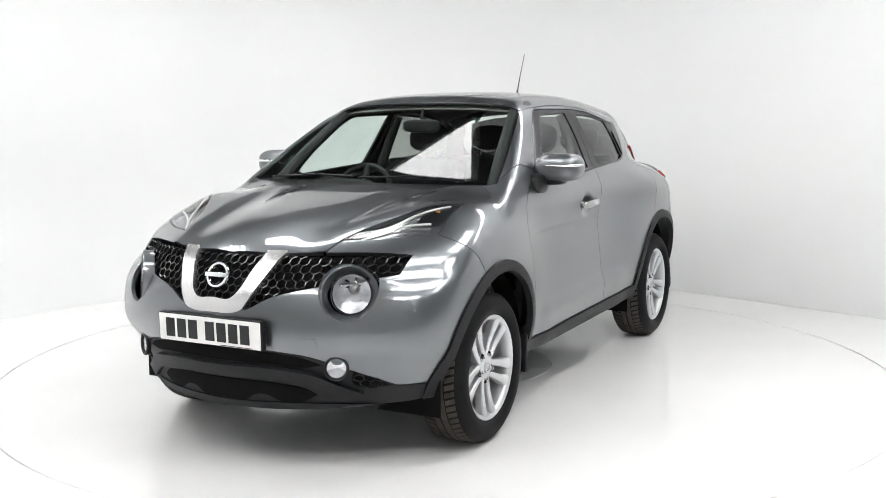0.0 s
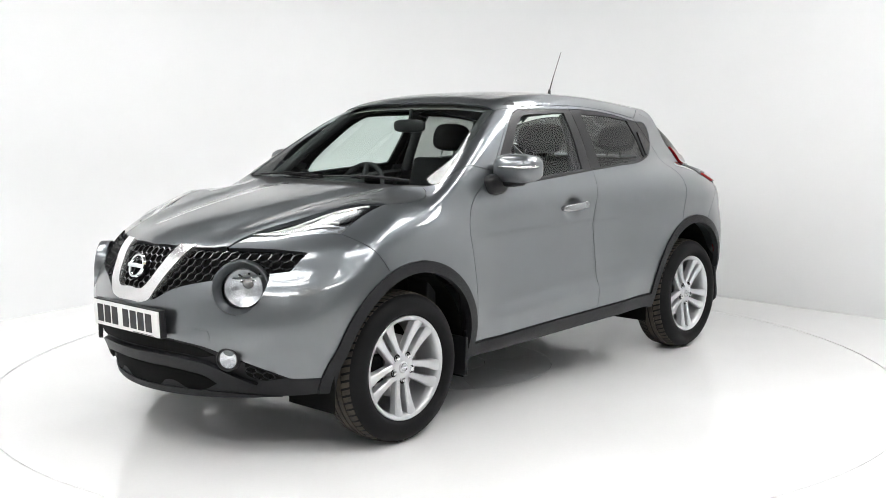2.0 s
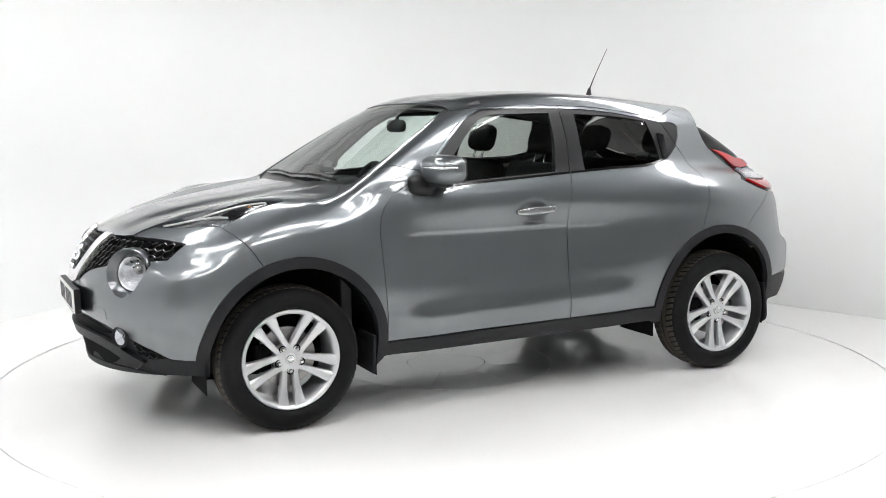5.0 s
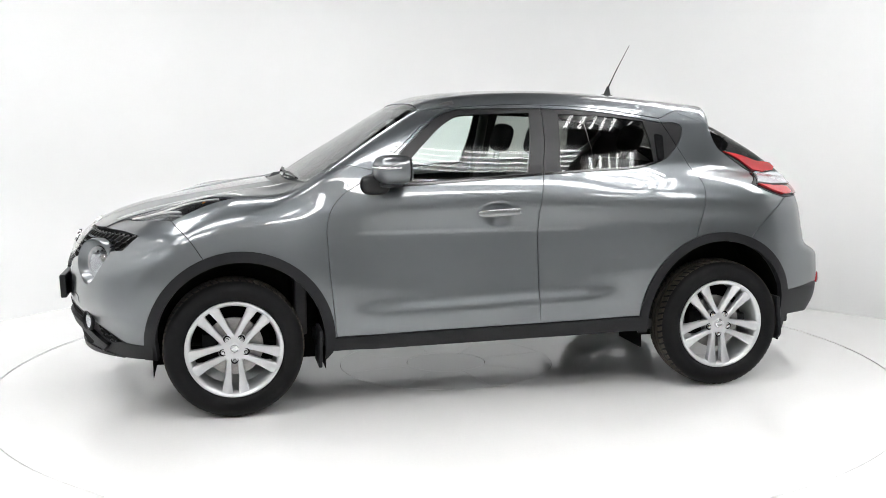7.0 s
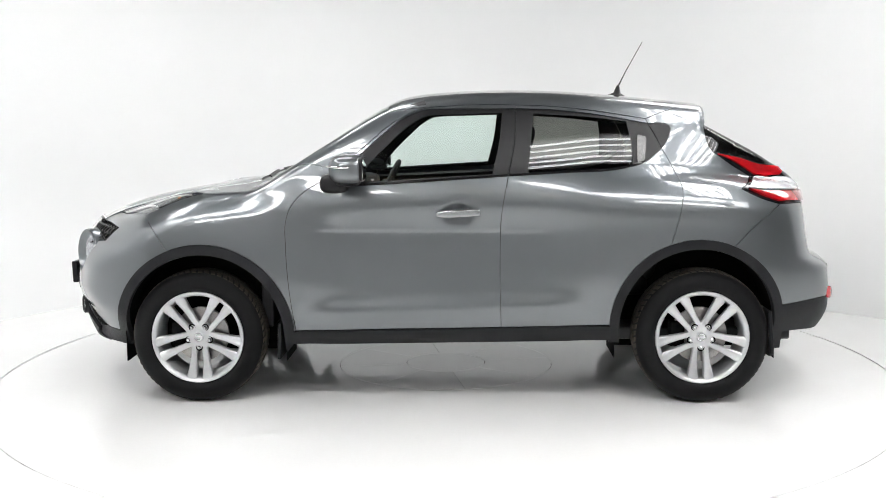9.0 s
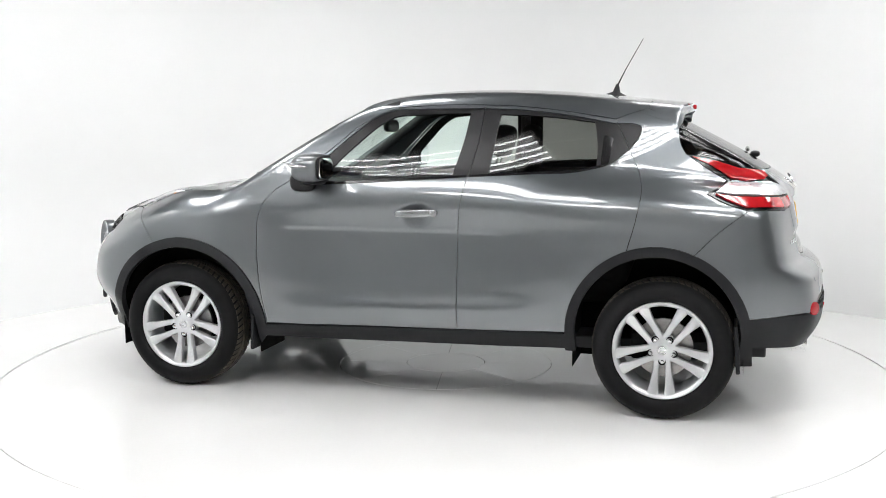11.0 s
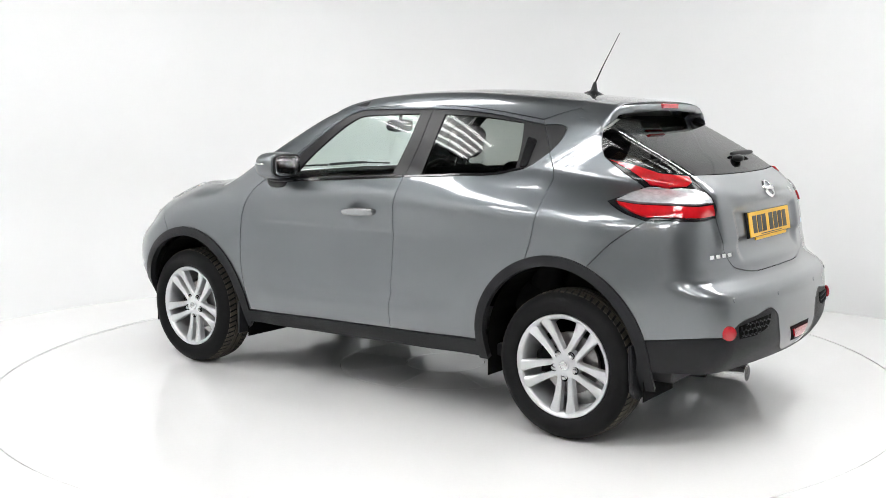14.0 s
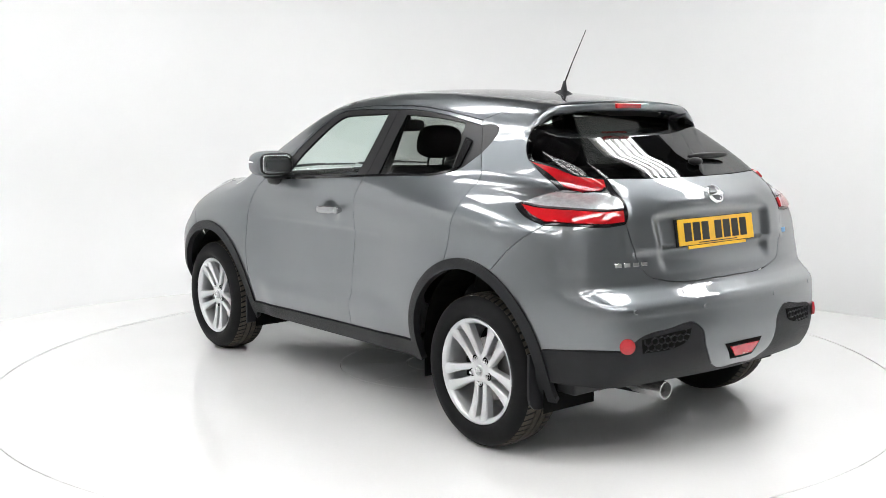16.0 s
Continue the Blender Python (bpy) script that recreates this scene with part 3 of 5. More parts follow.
panel("rear_quarter", loop(back_low, arch_r_rear, seam_r, lamp_f1, lamp_f2, lamp_f3, glass_edge, wing_edge, roof_rail[::-1], back_high, tri_edge[::-1]), "side", PAINT, car, both=True, grid=0.016)

# front bumper and grille
grille_top1 = line("front", [(0.0, 0.897), (-0.25, 0.895), (-0.40, 0.892)])
grille_top2 = line("front", [(-0.40, 0.892), (-0.60, 0.888), (-0.70, 0.879)])
grille_end = line("front", [(-0.70, 0.879), (-0.685, 0.81)], rounded=False)
grille_low = line("front", [(-0.685, 0.81), (-0.55, 0.79), (-0.40, 0.765), (-0.25, 0.725), (-0.15, 0.675), (0.0, 0.665)])
black_top = line("front", [(0.0, 0.525), (-0.3, 0.51), (-0.42, 0.49), (-0.5, 0.455), (-0.58, 0.41), (-0.668, 0.358)])
black_end = line("side", [(-0.50, 0.356), (-0.414, 0.356)], rounded=False)
LAMP_Y, LAMP_Z = -0.553, 0.738
ring_cut = line("front", [(LAMP_Y + 0.088 * math.cos(a), LAMP_Z + 0.100 * math.sin(a)) for a in [2 * math.pi * k / 40 for k in range(40)]], rounded=False)
half = loop(grille_low[::-1], grille_end[::-1], grille_top2[::-1], hood_tip[::-1], lamp_out[::-1], seam_f, arch_f_front[::-1], black_end[::-1], black_top[::-1])
panel("front_bumper", loop(half, flip(half)), "nosewrap", PAINT, car, grid=0.02, holes=[loop(ring_cut), loop(flip(ring_cut))])
half = loop(grille_top1, grille_top2, grille_end, grille_low)
# A dark sheet stands for the shaded depth behind the lattice.
panel("grille_back", loop(half, flip(half)), "nosewrap", DARK, car, off=-0.03, gap=-0.006)
panel("hood_lip", loop(hood_front[::-1], grille_top1, flip(grille_top1), flip(hood_front[::-1])), "nosewrap", PAINT, car, gap=0.0)
low_front = line("front", [(-0.70, 0.28), (-0.4, 0.266), (0.0, 0.262)])
half = loop(black_top, black_end, line("side", [(-0.414, 0.356), (-0.41, 0.285)], rounded=False), low_front)
panel("lower_bumper", loop(half, flip(half)), "nosewrap", CLADDING, car, "black grained plastic lower bumper")
upper_lamp = panel("headlamp", loop(lamp_in, lamp_notch, lamp_out), "fender", LENS, car, "clear lamp lens", both=True, off=0.006, depth=0.02)
panel("headlamp_bowl", loop(lamp_in, lamp_notch, lamp_out), "fender", HANDLE, upper_lamp, "silver reflector", both=True, off=-0.014, depth=0.01)

# rear bumper, tailgate and rear window
lamp_r = line("rear", [(-0.53, 0.998), (-0.512, 1.04), (-0.508, 1.08), (-0.515, 1.13), (-0.50, 1.175)])
gate_side = line("rear", [(-0.53, 0.998), (-0.515, 0.92), (-0.48, 0.83), (-0.445, 0.785), (-0.38, 0.765), (0.0, 0.745)])
lamp_b = line("rear", [(-0.73, 0.998), (-0.62, 0.99), (-0.53, 0.998)])
black_rt = line("rear", [(0.0, 0.375), (-0.14, 0.38), (-0.20, 0.415), (-0.245, 0.49), (-0.262, 0.56), (-0.30, 0.592), (-0.45, 0.585), (-0.58, 0.565), (-0.66, 0.515)])
black_re = line("side", [(3.02, 0.508), (2.916, 0.50)], rounded=False)
arch_r_back = line("side", arc(*ARCH_R, 13, 67), rounded=False)
glass_low = line("rear", [(-0.50, 1.175), (-0.3, 1.17), (0.0, 1.168)])
half = loop(gate_side[::-1], lamp_b[::-1], seam_r[::-1], arch_r_back[::-1], black_re[::-1], black_rt[::-1])
panel("rear_bumper", loop(half, flip(half)), "tailwrap", PAINT, car, grid=0.02)
low_rear = line("rear", [(-0.70, 0.352), (-0.55, 0.358), (-0.4, 0.362), (0.0, 0.358)])
half = loop(black_rt, black_re, line("side", [(2.916, 0.50), (2.93, 0.355)], rounded=False), low_rear)
panel("rear_lower_bumper", loop(half, flip(half)), "tailwrap", CLADDING, car, "black grained plastic lower bumper")


def niche(p):
    """The number plate's hollow in the tailgate."""
    s, z = np.abs(p[:, 1]), p[:, 2]
    t = lambda a, b, v: np.clip((v - a) / (b - a), 0, 1) ** 2 * (3 - 2 * np.clip((v - a) / (b - a), 0, 1))
    ledge = 0.010 * np.exp(-((z - 1.068) / 0.022) ** 2) * t(0.0, 0.12, 0.41 - s)
    return ledge - 0.024 * t(0.0, 0.06, 0.40 - s + 0.10 * (z - 0.9)) * t(0.78, 0.86, z) * t(0.0, 0.022, 1.05 - z - 0.12 * s * s)


half = loop(gate_side[::-1], lamp_r, glass_low)
panel("tailgate", loop(half, flip(half)), "tailwrap", PAINT, car, grid=0.013, dish=niche)
glass_red = line("side", [(2.86, 1.185), (2.73, 1.228), (2.609, 1.25)])
glass_head = line("rear", [(-0.565, 1.375), (-0.50, 1.39), (-0.3, 1.425), (0.0, 1.435)])
half = loop(glass_low[::-1], glass_red, glass_edge, glass_head)
panel("rear_window", loop(half, flip(half)), "tailwrap", REARGLASS, car, "dark tinted glass", depth=0.004, grid=0.02)

# tail lamps
body = loop(lamp_f1, lamp_f2, lamp_f3, glass_red[::-1], lamp_r[::-1], lamp_b[::-1])
rear_lamp = panel("tail_lamp", body, "tailwrap", GLOSSBLACK, car, "gloss black lamp housing", both=True, off=0.002, grid=0.015, depth=0.03)
red_up = loop(line("side", [(2.63, 1.238), (2.73, 1.19), (2.82, 1.13)]), line("side", [(2.82, 1.13), (2.90, 1.118)]), line("rear", [(-0.60, 1.118), (-0.54, 1.13), (-0.525, 1.165)]), line("side", [(2.85, 1.183), (2.74, 1.217), (2.63, 1.238)]))
red_low = loop(line("side", [(2.90, 1.008), (2.82, 1.035), (2.75, 1.068)]), line("side", [(2.75, 1.068), (2.84, 1.056), (2.92, 1.052)]), line("rear", [(-0.70, 1.05), (-0.60, 1.045), (-0.53, 1.05)]), line("rear", [(-0.53, 1.05), (-0.54, 1.006)], rounded=False), line("rear", [(-0.54, 1.006), (-0.63, 1.0), (-0.73, 1.006)]))
clear = loop(line("side", [(2.75, 1.074), (2.84, 1.062), (2.92, 1.058)]), line("rear", [(-0.70, 1.056), (-0.60, 1.051), (-0.525, 1.056)]), line("rear", [(-0.525, 1.056), (-0.52, 1.085), (-0.54, 1.115), (-0.60, 1.108), (-0.65, 1.11)]), line("side", [(2.90, 1.11), (2.82, 1.118), (2.75, 1.074)]))
for shape, mat, word in ((red_up, REDLENS, "glossy red lens"), (red_low, REDLENS, "glossy red lens"), (clear, LAMPSILVER, "clear lens over silver")):
    panel("lamp_lens", shape, "tailwrap", mat, rear_lamp, word, both=True, off=0.012, grid=0.012, depth=0.012)

# roof spoiler
trail = line("top", [(2.572, -0.53), (2.59, -0.35), (2.612, 0.0)])
split = line("top", [(2.42, roof_rail[-1][1]), (2.50, -0.535), (2.572, -0.53)])
half = loop(roof_back[::-1], split, trail)
spoiler = panel("spoiler", loop(half, flip(half)), "top", PAINT, car, gap=0.0, depth=0.01)[0]
panel("spoiler_end", loop(split[::-1], wing_edge[::-1], line("side", [(2.572, 1.375), (2.575, 1.42), (2.572, trail[0][2])])), "side", PAINT, car, both=True, gap=0.0, depth=0.03)
half = loop(line("rear", [(0.0, 1.492), (-0.3, 1.484), (-0.50, 1.464), (-0.545, 1.445)]), line("rear", [(-0.545, 1.445), (-0.563, 1.40), (-0.565, 1.378)]), line("rear", [(-0.565, 1.378), (-0.53, 1.398), (-0.45, 1.425), (-0.3, 1.445), (0.0, 1.458)]))
panel("spoiler_edge", loop(half, flip(half)), "rear", PAINT, car, gap=0.0, depth=0.04, grid=0.02)
bm = bmesh.new()
box(bm, 2.594, -0.085, 1.466, 2.634, 0.085, 1.490, 0.005)
part("brake_light", bm, REDLENS, car, "red high brake light")


# ---- car: cladding, wheels ----
def ribbon(name, inner, outer, mat, label, off, depth=0.03):
    panel(name, loop(outer, inner[::-1]), "side", mat, car, label, both=True, off=off, depth=depth, grid=0.03, gap=0.0)


ribbon("arch_cladding", line("side", [(-0.355, 0.288)] + arc(0.035, 0.36, 0.400, 175, 5, 44) + [(0.44, 0.25)], rounded=False),
       line("side", [(-0.415, 0.288)] + arc(*ARCH_F, 180, 0, 48) + [(0.475, 0.29)], rounded=False), CLADDING, "black grained plastic arch trim", 0.010)
ribbon("arch_cladding", line("side", [(2.12, 0.31)] + arc(2.50, 0.40, 0.384, 178, 2, 44) + [(2.86, 0.27)], rounded=False),
       line("side", [(2.07, 0.31)] + arc(*ARCH_R, 180, 0, 48) + [(2.935, 0.27)], rounded=False), CLADDING, "black grained plastic arch trim", 0.010)
panel("sill", loop(line("side", [(0.47, 0.362), (2.08, 0.397)], rounded=False), line("side", [(2.08, 0.397), (2.085, 0.32), (0.46, 0.295), (0.47, 0.362)], rounded=False)), "side", CLADDING, car, "black grained plastic sill", both=True, off=0.010, depth=0.12)


def liner(cx, cz, r, floor_z):
    """A dark wheel housing, open to the outside and below."""
    for sgn in (-1, 1):
        bm = bmesh.new()
        n = 28
        a = [bm.verts.new((cx + r * math.cos(math.pi * i / n), sgn * 0.80, max(floor_z, cz + r * math.sin(math.pi * i / n)))) for i in range(n + 1)]
        b = [bm.verts.new((v.co.x, sgn * 0.50, v.co.z)) for v in a]
        a = [a[0]] + a + [a[-1]]
        for i in range(n):
            bm.faces.new((a[i + 1], a[i + 2], b[i + 1], b[i]))
        lowa = [bm.verts.new((cx + r, sgn * 0.80, floor_z)), bm.verts.new((cx - r, sgn * 0.80, floor_z))]
        lowb = [bm.verts.new((cx + r, sgn * 0.50, floor_z)), bm.verts.new((cx - r, sgn * 0.50, floor_z))]
        bm.faces.new((a[1], b[0], lowb[0], lowa[0]))
        bm.faces.new((a[-2], lowa[1], lowb[1], b[-1]))
        bm.faces.new(b + [lowb[1], lowb[0]])
        bmesh.ops.recalc_face_normals(bm, faces=bm.faces)
        part("wheel_housing", bm, DARK, car, "black wheel housing")


liner(0.03, 0.36, 0.41, 0.20)
liner(2.50, 0.40, 0.40, 0.22)

bm = bmesh.new()
box(bm, -0.45, -0.42, 0.235, 2.85, 0.42, 0.28, 0.02)
box(bm, 0.46, -0.66, 0.28, 2.08, 0.66, 0.33, 0.02)
part("underbody", bm, DARK, car, "dark underside")
for sgn in (-1, 1):
    bm = bmesh.new()
    box(bm, 0.392, -0.10, 0.235, 0.410, 0.10, 0.42, 0.006, pose(0, sgn * 0.745, 0, 0, 2, 0))
    part("mud_flap", bm, CLADDING, car, "black mud flap")
    bm = bmesh.new()
    outline = [(-0.105, 0.47), (-0.115, 0.33)] + [(-0.065 - 0.05 * math.cos(radians(a)), 0.285 - 0.05 * math.sin(radians(a))) for a in (0, 30, 60, 90)]
    outline += [(0.05 + 0.05 * math.sin(radians(a)), 0.285 - 0.05 * math.cos(radians(a))) for a in (0, 30, 60, 90)] + [(0.11, 0.47)]
    poly_prism(bm, outline, -0.009, 0.009)
    place_flap = Matrix(((0, 0, 1, 2.893), (1, 0, 0, sgn * 0.745), (0, 1, 0, 0), (0, 0, 0, 1)))
    bmesh.ops.transform(bm, matrix=place_flap @ pose(0, 0, 0, -4, 0, 0), verts=bm.verts)
    bmesh.ops.bevel(bm, geom=list(bm.edges), offset=0.003, segments=1, affect="EDGES")
    part("mud_flap", bm, CLADDING, car, "black mud flap")


def rounded_bar(bm, p0, p1, w0, w1, t0, t1, m=None):
    """A tapered spoke with a crowned face, from p0 to p1 in the wheel's plane (x, z), face towards -y."""
    d = Vector((p1[0] - p0[0], 0, p1[2] - p0[2])).normalized()
    side = Vector((-d.z, 0, d.x))
    rings = []
    for k in range(7):
        f = k / 6
        c = Vector(p0).lerp(Vector(p1), f)
        c.y += 0.006 * math.sin(math.pi * f)
        w, t = w0 + (w1 - w0) * f ** 2.5, t0 + (t1 - t0) * f
        rings.append([bm.verts.new(c + side * a * w + Vector((0, b * t, 0))) for a, b in
                      ((-0.5, 1), (-0.5, 0.15), (-0.36, 0), (0, -0.02), (0.36, 0), (0.5, 0.15), (0.5, 1))])
    for a, b in zip(rings, rings[1:]):
        for i in range(7):
            j = (i + 1) % 7
            bm.faces.new((a[i], a[j], b[j], b[i]))
    bm.faces.new(rings[0])
    bm.faces.new(rings[-1][::-1])


def wheel_meshes():
    made = {}
    bm = bmesh.new()
    lathe(bm, [(0.208, 0.19), (0.206, 0.05), (0.209, 0.024), (0.213, 0.012), (0.219, 0.006), (0.2315, 0.001), (0.2340, 0.003), (0.2345, 0.012), (0.230, 0.19)], 72, closed=True)
    lathe(bm, [(0.0, 0.026), (0.034, 0.026), (0.060, 0.029), (0.072, 0.036), (0.074, 0.07), (0.0, 0.07)], 40)
    bmesh.ops.remove_doubles(bm, verts=bm.verts, dist=0.00005)
    bmesh.ops.recalc_face_normals(bm, faces=bm.faces)
    made["rim"] = smooth(bm, 38)
    for sgn in (-1, 1):
        bm = bmesh.new()
        rounded_bar(bm, (0.045, 0.030, sgn * 0.024), (0.217, 0.007, sgn * 0.041), 0.027, 0.056, 0.03, 0.04)
        bmesh.ops.recalc_face_normals(bm, faces=bm.faces)
        made["spoke_low" if sgn < 0 else "spoke_high"] = smooth(bm, 38)
    bm = bmesh.new()
    lathe(bm, [(0.226, 0.19), (0.2335, 0.010), (0.241, -0.006), (0.264, -0.018), (0.29, -0.016), (0.310, -0.004), (0.3235, 0.010), (0.3315, 0.028),
               (0.3335, 0.05), (0.334, 0.10), (0.3335, 0.15), (0.3315, 0.172), (0.3235, 0.19), (0.30, 0.208), (0.262, 0.212), (0.236, 0.205)], 96, closed=True)
    made["tyre"] = smooth(bm, 60)
    bm = bmesh.new()
    n = 64
    for k in range(n):
        for y0, y1, sk in ((0.020, 0.062, 0.4), (0.138, 0.180, -0.4)):
            a = 2 * math.pi * k / n
            da = 2 * math.pi / n * 0.68
            vs = []
            for r in (0.330, 0.3372):
                for y, s in ((y0, 0), (y1, sk)):
                    drop = 0.006 if y in (0.020, 0.180) else 0
                    for b in (0, da):
                        w = a + b + s * 2 * math.pi / n
                        vs.append(bm.verts.new(((r - drop) * math.cos(w), y, (r - drop) * math.sin(w))))
            for f in ((4, 5, 7, 6), (0, 1, 5, 4), (2, 6, 7, 3), (0, 4, 6, 2), (1, 3, 7, 5)):
                bm.faces.new([vs[i] for i in f])
    for y0, y1 in ((0.068, 0.096), (0.104, 0.132)):
        lathe(bm, [(0.330, y0), (0.3375, y0 + 0.001), (0.3375, y1 - 0.001), (0.330, y1)], 96)
    bmesh.ops.recalc_face_normals(bm, faces=bm.faces)
    made["tread"] = bm
    bm = bmesh.new()
    lathe(bm, [(0.0, 0.085), (0.14, 0.085), (0.14, 0.105), (0.0, 0.105)], 48)
    made["brake_disc"] = smooth(bm)
    bm = bmesh.new()
    box(bm, -0.15, 0.07, -0.06, -0.075, 0.13, 0.07, 0.012)
    made["brake_caliper"] = bm
    bm = bmesh.new()
    lathe(bm, [(0.0, 0.019), (0.020, 0.0195), (0.0255, 0.022), (0.027, 0.027), (0.027, 0.04)], 32)
    made["hub_cap"] = smooth(bm, 50)
    bm = bmesh.new()
    lathe(bm, [(0.0, 0.016), (0.006, 0.016), (0.0105, 0.020), (0.0105, 0.05)], 6)
    made["lug_nut"] = bm
    # Dark ring, slightly raised, paints the shade of the nut's well.
    bm = bmesh.new()
    lathe(bm, [(0.0115, 0.030), (0.0165, 0.0275), (0.0185, 0.030)], 20)
    made["lug_shade_ring"] = bm
    bm = bmesh.new()
    lathe(bm, [(0.014, 0.0185), (0.017, 0.0175), (0.020, 0.0185)], 32)
    box(bm, -0.021, 0.0165, -0.0035, 0.021, 0.0195, 0.0035)
    made["emblem"] = bm
    out = {}
    for name, b in made.items():
        me = bpy.data.meshes.new(name)
        b.to_mesh(me)
        b.free()
        out[name] = me
    return out


def wheels():
    ms = wheel_meshes()
    mats = {"rim": ALLOY, "tyre": RUBBER, "tread": TREAD, "brake_disc": STEEL, "brake_caliper": DARK, "hub_cap": ALLOY, "lug_nut": CHROME, "lug_shade_ring": DARK, "emblem": CHROME}
    for x, y in ((0, -0.853), (0, 0.853), (2.53, -0.853), (2.53, 0.853)):
        w = attach("wheel", ms["rim"], ALLOY, car, "silver ten-spoke alloy rim")
        w.location = (x - CENTRE[0], y - CENTRE[1], 0.336)
        w.rotation_euler = (0, 0, 0 if y < 0 else math.pi)
        for name in ("tyre", "tread", "brake_disc", "brake_caliper", "hub_cap", "emblem"):
            attach(name, ms[name], mats[name], w, {"tyre": "black rubber tyre", "brake_disc": "bare steel disc"}.get(name, ""))
        for k in range(5):
            a = radians(270 + 72 * k)
            for name in ("spoke_low", "spoke_high"):
                sp = attach("spoke", ms[name], ALLOY, w)
                sp.rotation_euler = (0, -a, 0)
            for name in ("lug_nut", "lug_shade_ring"):
                nut = attach(name, ms[name], mats[name], w)
                nut.location = (0.0565 * math.cos(a), 0, 0.0565 * math.sin(a))


wheels()


# ---- car: front details ----
def facing(c, axis):
    """A pose at c whose local -y looks along axis."""
    yv = -Vector(axis).normalized()
    xv = yv.cross(Vector((0, 0, 1))).normalized()
    zv = xv.cross(yv)
    return Matrix.Translation(Vector(c)) @ Matrix((xv, yv, zv)).transposed().to_4x4()


def place(bm, m):
    bmesh.ops.transform(bm, matrix=m, verts=bm.verts)
    return bm


def on_form(view, a, b):
    return Vector(line(view, [(a, b), (a + 0.001, b)], rounded=False)[0])


def both_sides(name, build, mat, label="", parent=None):
    """A part and its twin on the other flank; build(bm) makes the left one."""
    out = []
    for sgn in (1, -1):
        bm = bmesh.new()
        build(bm)
        if sgn < 0:
            bmesh.ops.scale(bm, vec=(1, -1, 1), verts=bm.verts)
            bmesh.ops.reverse_faces(bm, faces=bm.faces)
        p = parent[0 if sgn > 0 else 1] if parent else car
        out.append(part(name, smooth(bm, 40), mat, p, label))
    return out


LAMP_C = on_form("front", LAMP_Y, LAMP_Z)
LAMP_M = facing(LAMP_C, (-0.72, -0.69, 0.08)) @ pose(0, 0.014, 0)
lamp = both_sides("round_headlamp", lambda bm: place(lathe(bm, [(0.122, 0.04), (0.120, 0.0), (0.117, -0.007), (0.113, -0.007), (0.104, 0.005), (0.094, 0.018), (0.083, 0.027), (0.081, 0.04)], 64), LAMP_M), PAINT, "painted lamp surround")
both_sides("bowl", lambda bm: place(lathe(bm, [(0.0, 0.075), (0.03, 0.07), (0.06, 0.045), (0.085, 0.01), (0.088, 0.006)], 40), LAMP_M @ pose(0.010, 0.010, 0.004) @ Matrix.Diagonal((0.88, 0.45, 0.88, 1))), LAMPSILVER, "faceted silver reflector", lamp)
both_sides("lens", lambda bm: place(lathe(bm, [(0.0, -0.022), (0.03, -0.018), (0.06, -0.004), (0.08, 0.012), (0.086, 0.022)], 40), LAMP_M @ pose(0.010, 0.008, 0.002) @ Matrix.Diagonal((0.9, 0.9, 0.9, 1))), LENS, "clear domed lens", lamp)
both_sides("bezel", lambda bm: place(lathe(bm, [(0.084, 0.022), (0.087, 0.014), (0.091, 0.018), (0.091, 0.03)], 48), LAMP_M @ pose(0.010, 0.008, 0.002) @ Matrix.Diagonal((0.92, 0.9, 0.92, 1))), HANDLE, "silver-grey bezel", lamp)
both_sides("projector", lambda bm: place(lathe(bm, [(0.0, 0.004), (0.014, 0.008), (0.021, 0.018), (0.024, 0.022), (0.024, 0.06)], 32), LAMP_M @ pose(0.026, 0.016, 0.024)), STEEL, "round projector lens", lamp)


def drl(bm):
    """The bright light guide along the upper lamp."""
    for xs in ([(-0.47, -0.45), (-0.38, -0.52), (-0.30, -0.60), (-0.23, -0.68)], [(-0.47, -0.45), (-0.36, -0.53), (-0.20, -0.60), (-0.05, -0.68)]):
        pts = line("top", xs)
        tube(bm, [tuple(p + np.array([0, 0, -0.003])) for p in pts], 0.0045, 8)


both_sides("light_guide", drl, WHITEPLATE, "white light guide", upper_lamp)
both_sides("indicator", lambda bm: place(lathe(bm, [(0.0, -0.010), (0.009, -0.006), (0.012, 0.005), (0.012, 0.02)], 20), facing(on_form("top", -0.12, -0.655) + Vector((0, 0, -0.012)), (-0.5, -0.2, 0.9))), AMBER, "amber bulb", upper_lamp)
panel("lamp_mask", loop(line("top", [(-0.25, -0.625), (-0.15, -0.612), (0.0, -0.70)]), line("top", [(0.0, -0.70), (-0.11, -0.708), (-0.22, -0.69), (-0.25, -0.625)])), "fender", GLOSSBLACK, upper_lamp, "dark lamp inner", both=True, off=-0.006, depth=0.004)


def laid(view, pairs):
    """Many short straight bars at once: each pair of (y, z) ends, laid on the form."""
    q = np.array(pairs, float).reshape(-1, 2)
    full = np.zeros((len(q), 3))
    full[:, 1:] = q
    return land(full, VIEWS[view]).reshape(-1, 2, 3)


